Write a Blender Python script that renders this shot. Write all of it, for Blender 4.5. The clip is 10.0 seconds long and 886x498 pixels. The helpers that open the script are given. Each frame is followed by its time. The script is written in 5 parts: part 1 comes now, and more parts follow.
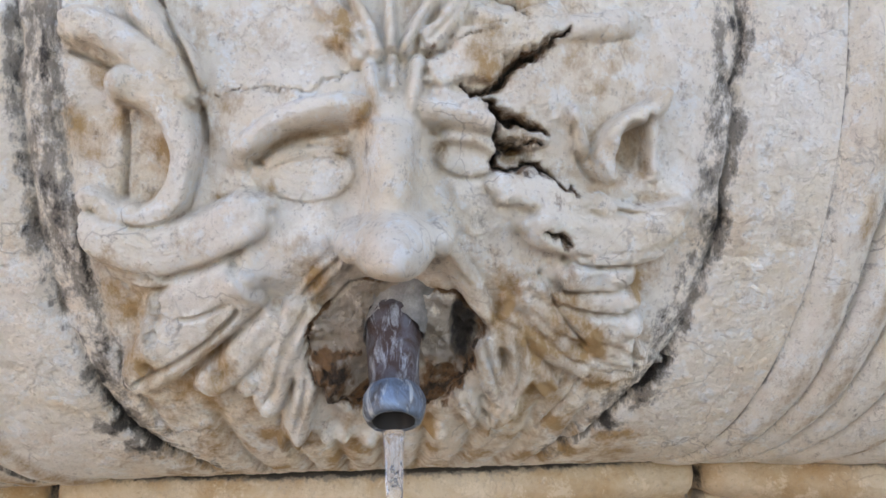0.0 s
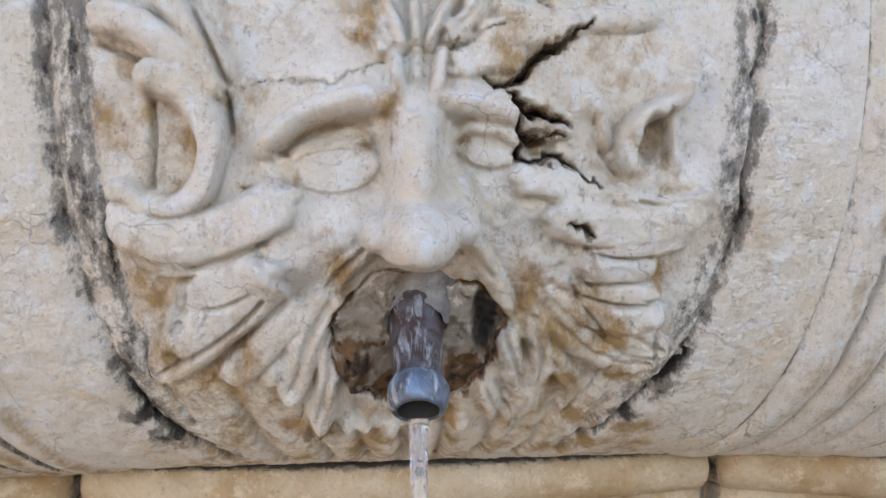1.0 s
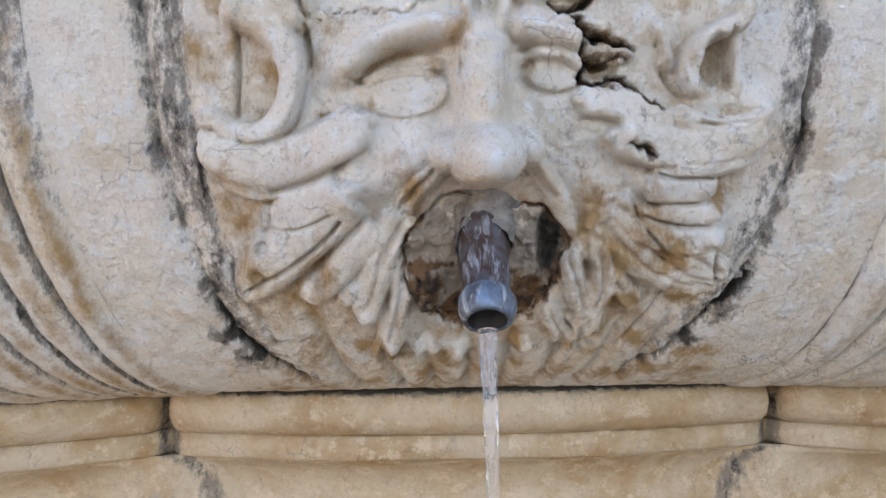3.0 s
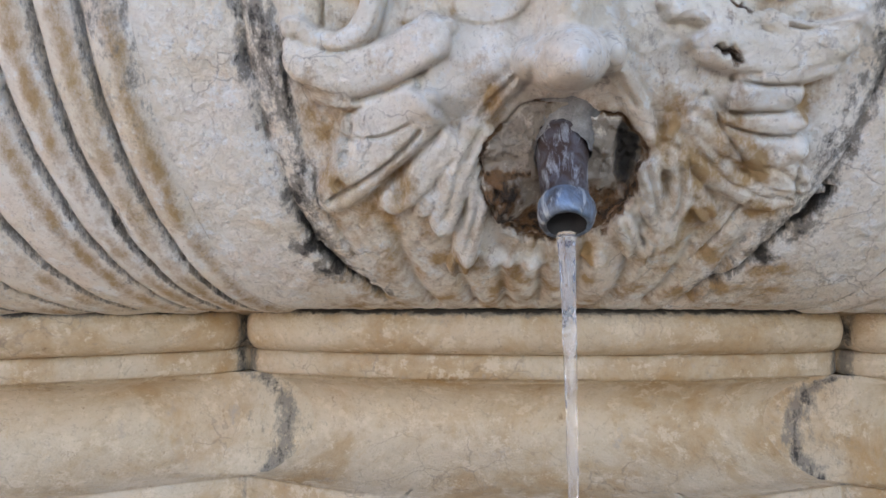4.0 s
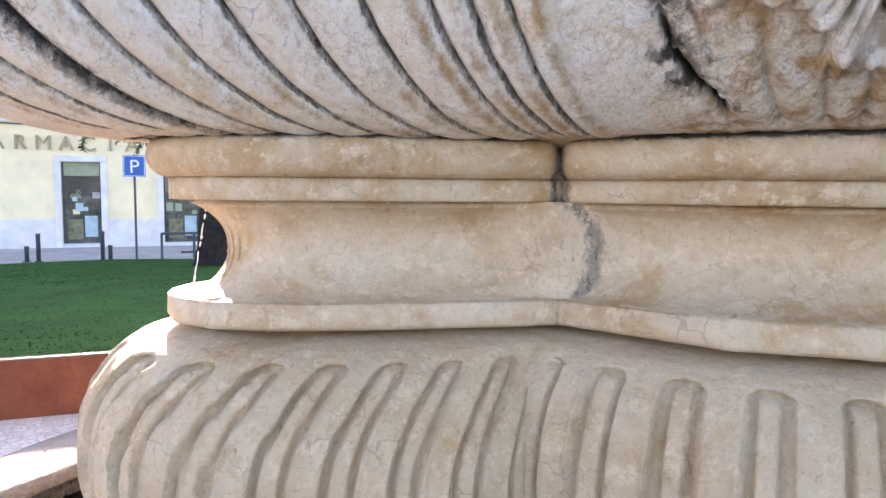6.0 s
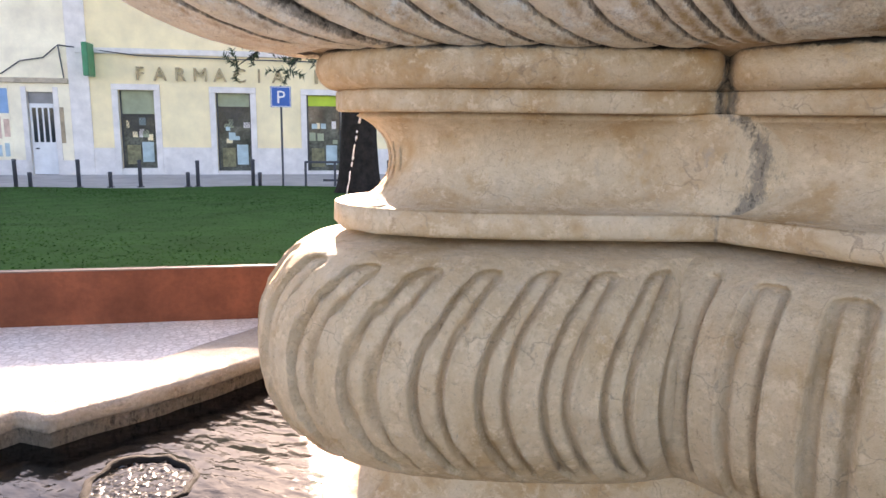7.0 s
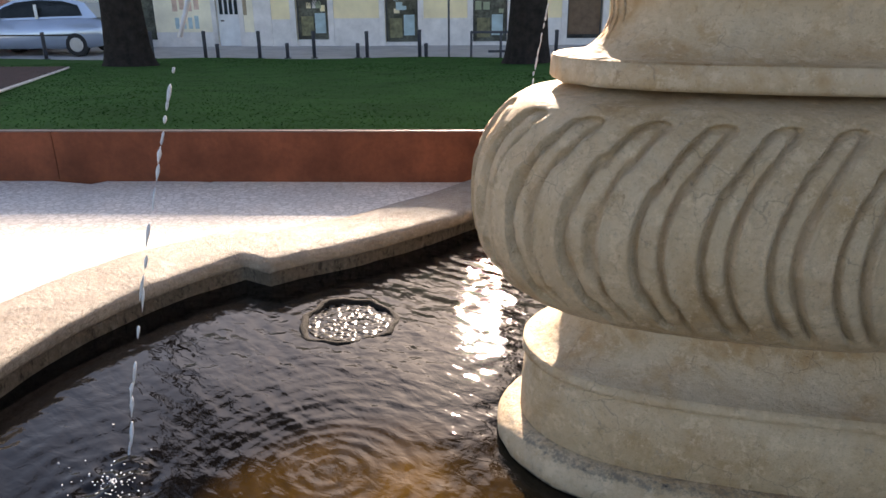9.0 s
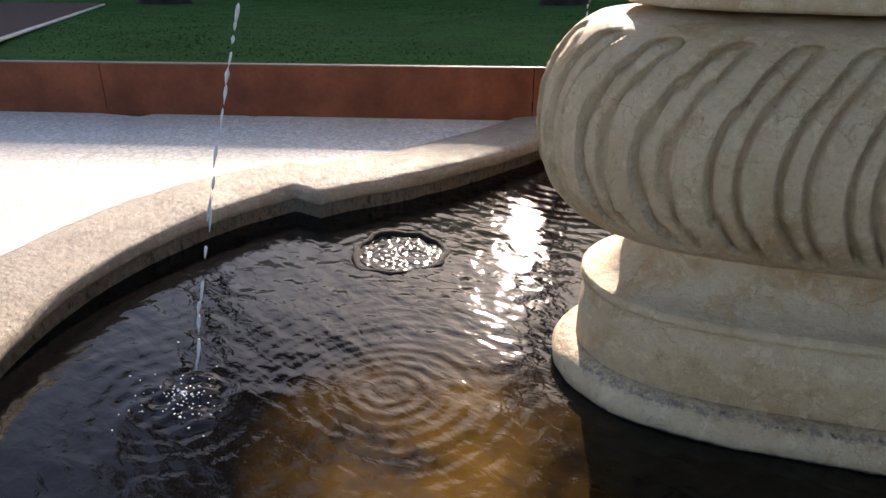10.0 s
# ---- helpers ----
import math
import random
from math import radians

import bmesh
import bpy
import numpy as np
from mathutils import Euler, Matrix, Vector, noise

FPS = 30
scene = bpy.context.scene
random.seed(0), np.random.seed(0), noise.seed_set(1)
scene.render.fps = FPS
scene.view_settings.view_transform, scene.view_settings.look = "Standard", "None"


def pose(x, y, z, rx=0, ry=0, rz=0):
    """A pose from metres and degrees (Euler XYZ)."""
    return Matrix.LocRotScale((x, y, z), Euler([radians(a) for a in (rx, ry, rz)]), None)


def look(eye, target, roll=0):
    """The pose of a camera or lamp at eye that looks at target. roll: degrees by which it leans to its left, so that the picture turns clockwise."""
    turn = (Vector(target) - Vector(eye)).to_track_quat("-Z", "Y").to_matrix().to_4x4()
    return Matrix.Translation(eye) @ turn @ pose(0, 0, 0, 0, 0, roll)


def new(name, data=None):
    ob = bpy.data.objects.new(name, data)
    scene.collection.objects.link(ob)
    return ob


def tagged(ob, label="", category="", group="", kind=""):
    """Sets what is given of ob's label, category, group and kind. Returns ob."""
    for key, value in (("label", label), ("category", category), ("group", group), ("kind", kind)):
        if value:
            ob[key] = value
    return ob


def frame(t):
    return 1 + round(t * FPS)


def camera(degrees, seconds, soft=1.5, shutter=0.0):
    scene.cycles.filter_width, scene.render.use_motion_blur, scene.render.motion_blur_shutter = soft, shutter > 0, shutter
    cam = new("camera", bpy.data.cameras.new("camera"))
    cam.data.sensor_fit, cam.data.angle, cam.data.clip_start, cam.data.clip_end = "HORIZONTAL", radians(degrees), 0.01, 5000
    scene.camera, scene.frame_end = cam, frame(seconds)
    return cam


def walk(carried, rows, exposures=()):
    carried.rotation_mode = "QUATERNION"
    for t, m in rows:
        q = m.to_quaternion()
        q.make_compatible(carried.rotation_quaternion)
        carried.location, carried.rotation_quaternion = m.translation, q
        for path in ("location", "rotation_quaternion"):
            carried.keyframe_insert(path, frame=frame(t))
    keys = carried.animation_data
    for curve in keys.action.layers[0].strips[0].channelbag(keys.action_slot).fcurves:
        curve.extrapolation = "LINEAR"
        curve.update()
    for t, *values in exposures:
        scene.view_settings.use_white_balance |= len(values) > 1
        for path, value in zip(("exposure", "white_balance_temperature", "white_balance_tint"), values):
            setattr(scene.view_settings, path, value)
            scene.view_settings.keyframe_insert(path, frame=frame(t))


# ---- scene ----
cam = camera(64.0, 10.0)
PATH = [
    (0, (-0.012, -1.111, 1.266), (0.168, 0.869, 1.492), -0.9),
    (0.5, (-0.021, -1.109, 1.26), (0.141, 0.873, 1.474), -1.0),
    (1, (-0.031, -1.114, 1.26), (0.135, 0.867, 1.477), -0.8),
    (1.5, (-0.033, -1.125, 1.282), (0.143, 0.856, 1.495), -0.6),
    (2, (-0.039, -1.131, 1.249), (0.102, 0.851, 1.478), -0.9),
    (2.5, (-0.05, -1.14, 1.213), (0.014, 0.847, 1.431), -0.8),
    (2.7, (-0.051, -1.143, 1.208), (0.0, 0.846, 1.404), -0.9),
    (4, (-0.085, -1.155, 1.13), (-0.197, 0.841, 1.201), -0.1),
    (4.5, (-0.128, -1.167, 1.11), (-0.318, 0.824, 1.126), 0.3),
    (5, (-0.182, -1.175, 1.074), (-0.502, 0.799, 1.03), 0.5),
    (5.5, (-0.243, -1.189, 1.049), (-0.706, 0.753, 0.935), 0.4),
    (6, (-0.304, -1.22, 0.993), (-0.886, 0.686, 0.826), 0.5),
    (6.2, (-0.303, -1.235, 0.974), (-0.953, 0.647, 0.789), 0.8),
    (7.5, (-0.346, -1.286, 0.958), (-1.376, 0.364, 0.493), -0.1),
    (8, (-0.352, -1.318, 0.953), (-1.468, 0.259, 0.433), -0.3),
    (8.5, (-0.378, -1.333, 0.94), (-1.556, 0.173, 0.354), 0.1),
    (9, (-0.396, -1.351, 0.927), (-1.615, 0.075, 0.235), -0.5),
    (9.5, (-0.412, -1.377, 0.916), (-1.668, -0.022, 0.15), -0.6),
    (10, (-0.434, -1.417, 0.89), (-1.673, -0.083, 0.062), -0.2),
]
EXPOSURE = [(0, 3.12, 7500, 25), (2.5, 3.08, 7200, 25), (4.5, 3.02, 6950, 26), (5.5, 3.19, 6650, 28), (6.2, 3.18, 6700, 27), (7.5, 2.50, 7800, 28), (9, 1.85, 7150, 20), (10, 1.56, 6700, 17)]
walk(cam, [(t, look(eye, target, roll)) for t, eye, target, roll in PATH], EXPOSURE)

# ---- light: low morning sun from behind the houses, clear sky ----
SUN_AZ, SUN_EL = 36.4, 24.5      # degrees to the left of +y, and above the horizon
sun_dir = Vector((-math.sin(radians(SUN_AZ)) * math.cos(radians(SUN_EL)), math.cos(radians(SUN_AZ)) * math.cos(radians(SUN_EL)), math.sin(radians(SUN_EL))))
world = bpy.data.worlds.new("sky")
scene.world = world
world.use_nodes = True
wn = world.node_tree
sky = wn.nodes.new("ShaderNodeTexSky")
sky.sky_type, sky.sun_disc = "NISHITA", False
sky.sun_elevation, sky.sun_rotation = radians(SUN_EL), radians(-SUN_AZ)
sky.air_density, sky.dust_density = 1.0, 1.1
wn.links.new(sky.outputs[0], wn.nodes["Background"].inputs[0])
wn.nodes["Background"].inputs[1].default_value = 0.08
sun = new("sun", bpy.data.lights.new("sun", "SUN"))
sun.data.energy, sun.data.angle, sun.data.color = 5.0, radians(0.53), (1.0, 0.88, 0.72)
sun.matrix_world = look(sun_dir * 40, (0, 0, 0))

# ---- materials ----
def nodes(name):
    m = bpy.data.materials.new(name)
    m.use_nodes = True
    nt = m.node_tree
    b = nt.nodes["Principled BSDF"]
    def add(kind, **kw):
        n = nt.nodes.new(kind)
        for k, v in kw.items():
            n.inputs[k].default_value = v
        return n
    return m, nt, b, add


def mix(nt, fac, a, b, blend="MIX"):
    n = nt.nodes.new("ShaderNodeMix")
    n.data_type, n.blend_type = "RGBA", blend
    for sock, v in ((n.inputs[0], fac), (n.inputs[6], a), (n.inputs[7], b)):
        if isinstance(v, bpy.types.NodeSocket):
            nt.links.new(v, sock)
        elif isinstance(v, tuple):
            sock.default_value = (*v, 1)
        else:
            sock.default_value = v
    return n.outputs[2]


def noise_tex(nt, scale, detail=6, rough=0.6, stretch=None, distort=0.0):
    tc = nt.nodes.new("ShaderNodeTexCoord")
    n = nt.nodes.new("ShaderNodeTexNoise")
    n.inputs["Scale"].default_value, n.inputs["Detail"].default_value = scale, detail
    n.inputs["Roughness"].default_value, n.inputs["Distortion"].default_value = rough, distort
    src = tc.outputs["Object"]
    if stretch:
        mp = nt.nodes.new("ShaderNodeMapping")
        mp.inputs["Scale"].default_value = stretch
        nt.links.new(src, mp.inputs[0])
        src = mp.outputs[0]
    nt.links.new(src, n.inputs["Vector"])
    return n.outputs[0]


def bump(nt, b, height, strength, distance, chain=None):
    n = nt.nodes.new("ShaderNodeBump")
    n.inputs["Strength"].default_value, n.inputs["Distance"].default_value = strength, distance
    nt.links.new(height, n.inputs["Height"])
    if chain:
        nt.links.new(chain, n.inputs["Normal"])
    nt.links.new(n.outputs[0], b.inputs["Normal"])
    return n.outputs[0]


def band(nt, fac, lo, hi):
    n = nt.nodes.new("ShaderNodeMapRange")
    n.inputs[1].default_value, n.inputs[2].default_value = lo, hi
    nt.links.new(fac, n.inputs[0])
    return n.outputs[0]


def band_to(nt, fac, lo, hi, a, b):
    n = nt.nodes.new("ShaderNodeMapRange")
    for i, v in enumerate((lo, hi, a, b)):
        n.inputs[i + 1].default_value = v
    nt.links.new(fac, n.inputs[0])
    return n.outputs[0]


def times(nt, a, b):
    n = nt.nodes.new("ShaderNodeMath")
    n.operation = "MULTIPLY"
    for i, v in enumerate((a, b)):
        if isinstance(v, bpy.types.NodeSocket):
            nt.links.new(v, n.inputs[i])
        else:
            n.inputs[i].default_value = v
    return n.outputs[0]


def limestone(name, pale, warm, ochre, ochre_at=0.56, grain=1.0, stained=False, streak=0.3, pink=0.3, gloss=0.55):
    """Weathered limestone: pale, warm and pinkish clouds, ochre patches, crazed hairlines and pits; stained: reads the
    lichen and rust stains, and shade painted in with the lichen.
    """
    m, nt, b, add = nodes(name)
    cloud = noise_tex(nt, 6.0, 9, 0.68, distort=0.4)
    c = mix(nt, band(nt, cloud, 0.40, 0.70), pale, warm)
    c = mix(nt, times(nt, band(nt, noise_tex(nt, 9.0, 7, 0.65, distort=0.3), 0.52, 0.70), pink), c, tuple(x * y for x, y in zip(pale, (0.93, 0.78, 0.69))))
    och = noise_tex(nt, 6.0, 12, 0.74, distort=0.3)
    c = mix(nt, times(nt, band(nt, och, ochre_at, ochre_at + 0.20), 0.75), c, ochre)
    fine = noise_tex(nt, 55.0, 8, 0.7)
    c = mix(nt, times(nt, band(nt, fine, 0.50, 0.74), 0.40), c, tuple(x * y for x, y in zip(warm, (0.62, 0.58, 0.55))))
    st = noise_tex(nt, 9.0, 6, 0.65, stretch=(2.4, 2.4, 0.5))
    c = mix(nt, times(nt, band(nt, st, 0.55, 0.75), streak), c, (0.28, 0.25, 0.22))
    chalk = noise_tex(nt, 34.0, 9, 0.75)
    c = mix(nt, times(nt, band(nt, chalk, 0.53, 0.60), 0.65), c, tuple(min(0.92, x * 1.16) for x in pale))
    tc = nt.nodes.new("ShaderNodeTexCoord")
    wob = nt.nodes.new("ShaderNodeVectorMath")
    wob.operation = "MULTIPLY_ADD"
    wob.inputs[1].default_value = (0.06, 0.06, 0.06)
    wn_ = nt.nodes.new("ShaderNodeTexNoise")
    wn_.inputs["Scale"].default_value, wn_.inputs["Detail"].default_value = 22.0, 6
    nt.links.new(tc.outputs["Object"], wn_.inputs["Vector"])
    nt.links.new(wn_.outputs["Color"], wob.inputs[0])
    nt.links.new(tc.outputs["Object"], wob.inputs[2])
    vo = nt.nodes.new("ShaderNodeTexVoronoi")
    vo.feature = "DISTANCE_TO_EDGE"
    vo.inputs["Scale"].default_value = 15.0
    nt.links.new(wob.outputs[0], vo.inputs["Vector"])
    veins = times(nt, band(nt, vo.outputs["Distance"], 0.022, 0.0), band(nt, noise_tex(nt, 7.0, 4, 0.6), 0.50, 0.62))
    c = mix(nt, times(nt, veins, 0.5), c, (0.22, 0.16, 0.12))
    fleck = noise_tex(nt, 120.0, 5, 0.75)
    c = mix(nt, times(nt, band(nt, fleck, 0.58, 0.65), 0.34), c, (0.22, 0.17, 0.13))
    if stained:
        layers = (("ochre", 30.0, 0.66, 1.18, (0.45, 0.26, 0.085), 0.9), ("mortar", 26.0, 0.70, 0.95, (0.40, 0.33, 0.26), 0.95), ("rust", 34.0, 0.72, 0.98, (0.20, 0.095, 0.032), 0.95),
                  ("rust", 46.0, 1.02, 1.18, (0.03, 0.018, 0.010), 0.95), ("lichen_shade", 75.0, 0.72, 1.02, (0.21, 0.18, 0.145), 0.85), ("lichen_shade", 55.0, 0.98, 1.22, (0.036, 0.030, 0.024), 0.95))
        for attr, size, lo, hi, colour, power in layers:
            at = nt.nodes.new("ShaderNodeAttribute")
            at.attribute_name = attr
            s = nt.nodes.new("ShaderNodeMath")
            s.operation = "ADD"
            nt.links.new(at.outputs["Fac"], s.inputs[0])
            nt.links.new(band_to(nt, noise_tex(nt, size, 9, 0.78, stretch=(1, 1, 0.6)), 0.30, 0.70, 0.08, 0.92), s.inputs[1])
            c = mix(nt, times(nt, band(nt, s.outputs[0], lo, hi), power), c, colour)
    nt.links.new(c, b.inputs["Base Color"])
    nt.links.new(band_to(nt, noise_tex(nt, 18.0, 6, 0.7), 0.35, 0.65, gloss, gloss + 0.22), b.inputs["Roughness"])
    b.inputs["Specular IOR Level"].default_value = 0.5
    n1 = bump(nt, b, fine, 1.15 * grain, 0.006)
    n2 = bump(nt, b, noise_tex(nt, 190.0, 4, 0.7), 0.6 * grain, 0.002, n1)
    pits = noise_tex(nt, 24.0, 8, 0.72, distort=0.3)
    n3 = bump(nt, b, pits, 0.65 * grain, 0.012, n2)
    inv = nt.nodes.new("ShaderNodeMath")
    inv.operation = "SUBTRACT"
    inv.inputs[0].default_value = 1.0
    nt.links.new(veins, inv.inputs[1])
    bump(nt, b, inv.outputs[0], 0.4, 0.003, n3)
    return m


def plain(name, colour, rough=0.6, metal=0.0, vary=0.25, scale=8.0, bumpy=0.1, spec=0.5):
    """A surface of one colour with cloudy wear at two scales."""
    m, nt, b, add = nodes(name)
    a = noise_tex(nt, scale, 6, 0.6)
    f = noise_tex(nt, scale * 9, 5, 0.6)
    dark = tuple(x * (1 - vary) for x in colour)
    light = tuple(min(1, x * (1 + vary)) for x in colour)
    c = mix(nt, band(nt, a, 0.3, 0.7), dark, light)
    c = mix(nt, times(nt, band(nt, f, 0.4, 0.75), vary), c, dark)
    nt.links.new(c, b.inputs["Base Color"])
    b.inputs["Roughness"].default_value, b.inputs["Metallic"].default_value = rough, metal
    b.inputs["Specular IOR Level"].default_value = spec
    if bumpy:
        bump(nt, b, f, bumpy, 0.01)
    return m


STONE = limestone("bowl_limestone", (0.92, 0.86, 0.765), (0.83, 0.70, 0.515), (0.60, 0.385, 0.155), 0.56, 1.35, stained=True, streak=0.12, pink=0.4, gloss=0.42)
STONE_WARM = limestone("pedestal_limestone", (0.59, 0.475, 0.335), (0.49, 0.35, 0.195), (0.38, 0.205, 0.068), 0.47, 0.6, True, 0.16, 0.3)
STONE_GREY = limestone("drum_limestone", (0.68, 0.535, 0.36), (0.55, 0.38, 0.205), (0.38, 0.215, 0.08), 0.53, 1.1, True, 0.20, 0.3)
STONE_RIM = limestone("coping_limestone", (0.36, 0.32, 0.27), (0.25, 0.215, 0.175), (0.20, 0.145, 0.09), 0.60, 1.2, True)


def aged_bronze(name, base, bloom, chalk, chalk_at):
    """Brown bronze with blue-grey bloom and chalky lime streaks running down."""
    m, nt, b, add = nodes(name)
    c = mix(nt, band(nt, noise_tex(nt, 26.0, 6, 0.65, distort=0.8), 0.42, 0.60), base, bloom)
    streak = noise_tex(nt, 60.0, 6, 0.7, stretch=(1.6, 1.6, 0.45), distort=0.6)
    c = mix(nt, times(nt, band(nt, streak, chalk_at, chalk_at + 0.12), 0.8), c, chalk)
    nt.links.new(c, b.inputs["Base Color"])
    b.inputs["Roughness"].default_value, b.inputs["Metallic"].default_value = 0.45, 0.45
    bump(nt, b, streak, 0.5, 0.004)
    return m


BRONZE = aged_bronze("tarnished_bronze", (0.070, 0.042, 0.034), (0.13, 0.125, 0.14), (0.40, 0.42, 0.44), 0.51)
BRONZE_LIP = aged_bronze("verdigris_bronze", (0.085, 0.085, 0.095), (0.17, 0.24, 0.33), (0.46, 0.50, 0.52), 0.52)
CRUST = plain("lime_crust", (0.34, 0.32, 0.30), 0.9, 0, 0.45, 45, 0.8, 0.3)
DARK = plain("pipe_inside", (0.012, 0.010, 0.010), 0.6, 0, 0.2)
CORTEN = plain("weathered_steel", (0.17, 0.055, 0.028), 0.8, 0.1, 0.4, 5, 0.2, 0.3)
GRASS = plain("lawn_soil", (0.036, 0.098, 0.024), 0.95, 0, 0.22, 2, 0.25, 0.05)
BLADE = plain("grass_blade", (0.040, 0.105, 0.025), 0.95, 0, 0.2, 2, 0.0, 0.05)
WALLPAINT = plain("cream_render", (0.88, 0.75, 0.48), 0.85, 0, 0.12, 1.5, 0.15)
WALLPAINT_B = plain("pale_render", (0.88, 0.80, 0.62), 0.85, 0, 0.15, 1.5, 0.15)
DADO = plain("grey_stone_trim", (0.74, 0.70, 0.67), 0.8, 0, 0.15, 3, 0.2)
FRAME_WHITE = plain("white_paint", (0.74, 0.75, 0.76), 0.5, 0, 0.08, 4, 0.0)
GLASS_DARK = plain("shop_interior", (0.13, 0.135, 0.11), 0.12, 0, 0.75, 2.2, 0.0)
BARK = plain("dark_bark", (0.030, 0.024, 0.021), 0.95, 0, 0.5, 9, 0.9, 0.2)
NEEDLE = plain("dark_foliage", (0.03, 0.05, 0.02), 0.7, 0, 0.5, 5, 0.0)
IRON = plain("grey_iron", (0.07, 0.075, 0.085), 0.55, 0.3, 0.2, 6, 0.05)
BLUE = plain("sign_blue", (0.01, 0.11, 0.42), 0.45, 0, 0.08, 4, 0)
GREEN_SIGN = plain("green_plastic", (0.01, 0.22, 0.10), 0.4, 0, 0.2, 4, 0)
LIME = plain("lime_panel", (0.45, 0.62, 0.04), 0.5, 0, 0.1, 4, 0)
GRAFFITI_BLUE = plain("graffiti_blue", (0.20, 0.36, 0.58), 0.7, 0, 0.15, 4, 0)
GRAFFITI_RED = plain("graffiti_red", (0.66, 0.46, 0.36), 0.7, 0, 0.25, 4, 0)
GRAFFITI_TEAL = plain("graffiti_teal", (0.42, 0.55, 0.58), 0.7, 0, 0.2, 4, 0)
POSTER = plain("faded_poster", (0.20, 0.19, 0.10), 0.5, 0, 0.6, 6, 0)
SILVER = plain("silver_car_paint", (0.50, 0.58, 0.70), 0.25, 0.6, 0.04, 2, 0)
CAR_RED = plain("red_car_paint", (0.30, 0.02, 0.015), 0.25, 0.2, 0.06, 2, 0)
CAR_GLASS = plain("car_glass", (0.03, 0.04, 0.045), 0.06, 0, 0.3, 2, 0)
RUBBER = plain("tyre_rubber", (0.02, 0.02, 0.021), 0.85, 0, 0.2, 6, 0)
RIM_METAL = plain("wheel_alloy", (0.5, 0.5, 0.52), 0.35, 0.8, 0.1, 6, 0)
LETTER = plain("brass_letter", (0.26, 0.21, 0.13), 0.35, 0.6, 0.2, 6, 0)
LETTER_WHITE = plain("sign_white", (0.8, 0.8, 0.8), 0.5, 0, 0.03, 4, 0)
BLIND_PALE = plain("pale_green_blind", (0.34, 0.38, 0.26), 0.8, 0, 0.15, 4, 0)
ROOF = plain("clay_tiles", (0.36, 0.16, 0.09), 0.85, 0, 0.3, 4, 0.4)
MULCH = plain("dark_red_mulch", (0.055, 0.02, 0.016), 0.95, 0, 0.5, 8, 0.6)


def water_material():
    m, nt, b, add = nodes("pool_water")
    a = noise_tex(nt, 5.0, 4, 0.6)
    tc = nt.nodes.new("ShaderNodeTexCoord")
    d = nt.nodes.new("ShaderNodeVectorMath")
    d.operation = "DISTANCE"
    d.inputs[1].default_value = (-1.17, -0.64, 0)      # a golden patch of light, painted into the water's colour
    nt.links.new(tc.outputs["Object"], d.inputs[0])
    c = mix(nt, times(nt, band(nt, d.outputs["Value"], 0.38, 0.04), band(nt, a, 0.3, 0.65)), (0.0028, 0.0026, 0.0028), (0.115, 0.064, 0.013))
    nt.links.new(c, b.inputs["Base Color"])
    b.inputs["Roughness"].default_value = 0.03
    b.inputs["IOR"].default_value = 1.333
    n1 = bump(nt, b, noise_tex(nt, 16.0, 3, 0.55, stretch=(1.0, 1.9, 1.0), distort=0.5), 0.09, 0.02)
    bump(nt, b, noise_tex(nt, 60.0, 3, 0.5, stretch=(1.3, 1, 1)), 0.025, 0.006, n1)
    return m


def jet_material():
    m, nt, b, add = nodes("falling_water")
    b.inputs["Base Color"].default_value = (0.97, 0.98, 1.0, 1)
    b.inputs["Transmission Weight"].default_value = 0.93
    b.inputs["IOR"].default_value = 1.333
    b.inputs["Roughness"].default_value = 0.06
    bump(nt, b, noise_tex(nt, 45.0, 3, 0.5, stretch=(2, 2, 0.5)), 0.4, 0.01)
    return m


WATER, JET = water_material(), jet_material()
FOAM = plain("white_foam", (0.62, 0.66, 0.72), 0.4, 0, 0.2, 40, 0.4)


# ---- building helpers ----
def bm_object(name, bm, material, smooth=False, parent=None, label=""):
    me = bpy.data.meshes.new(name)
    bm.to_mesh(me)
    bm.free()
    me.materials.append(material)
    if smooth:
        me.polygons.foreach_set("use_smooth", [True] * len(me.polygons))
    ob = new(name, me)
    if parent:
        ob.parent = parent
    if label:
        tagged(ob, label)
    return ob


def part(name, bm, material, parent, label="", smooth=False):
    return bm_object(name, bm, material, smooth, parent, label)


def thing(name, label, category, group="", kind="", at=None):
    ob = tagged(new(name), label, category, group, kind)
    if at is not None:
        ob.matrix_world = at
    return ob


def box(bm, x0, x1, y0, y1, z0, z1, bevel=0.0, m=None):
    mat = Matrix.Translation(((x0 + x1) / 2, (y0 + y1) / 2, (z0 + z1) / 2)) @ Matrix.Diagonal((abs(x1 - x0), abs(y1 - y0), abs(z1 - z0), 1))
    r = bmesh.ops.create_cube(bm, size=1, matrix=(m @ mat) if m else mat)
    if bevel:
        es = {e for v in r["verts"] for e in v.link_edges}
        bmesh.ops.bevel(bm, geom=list(es), offset=bevel, segments=2, affect="EDGES", profile=0.5)
    return bm


def boxed(*a, **k):
    return box(bmesh.new(), *a, **k)


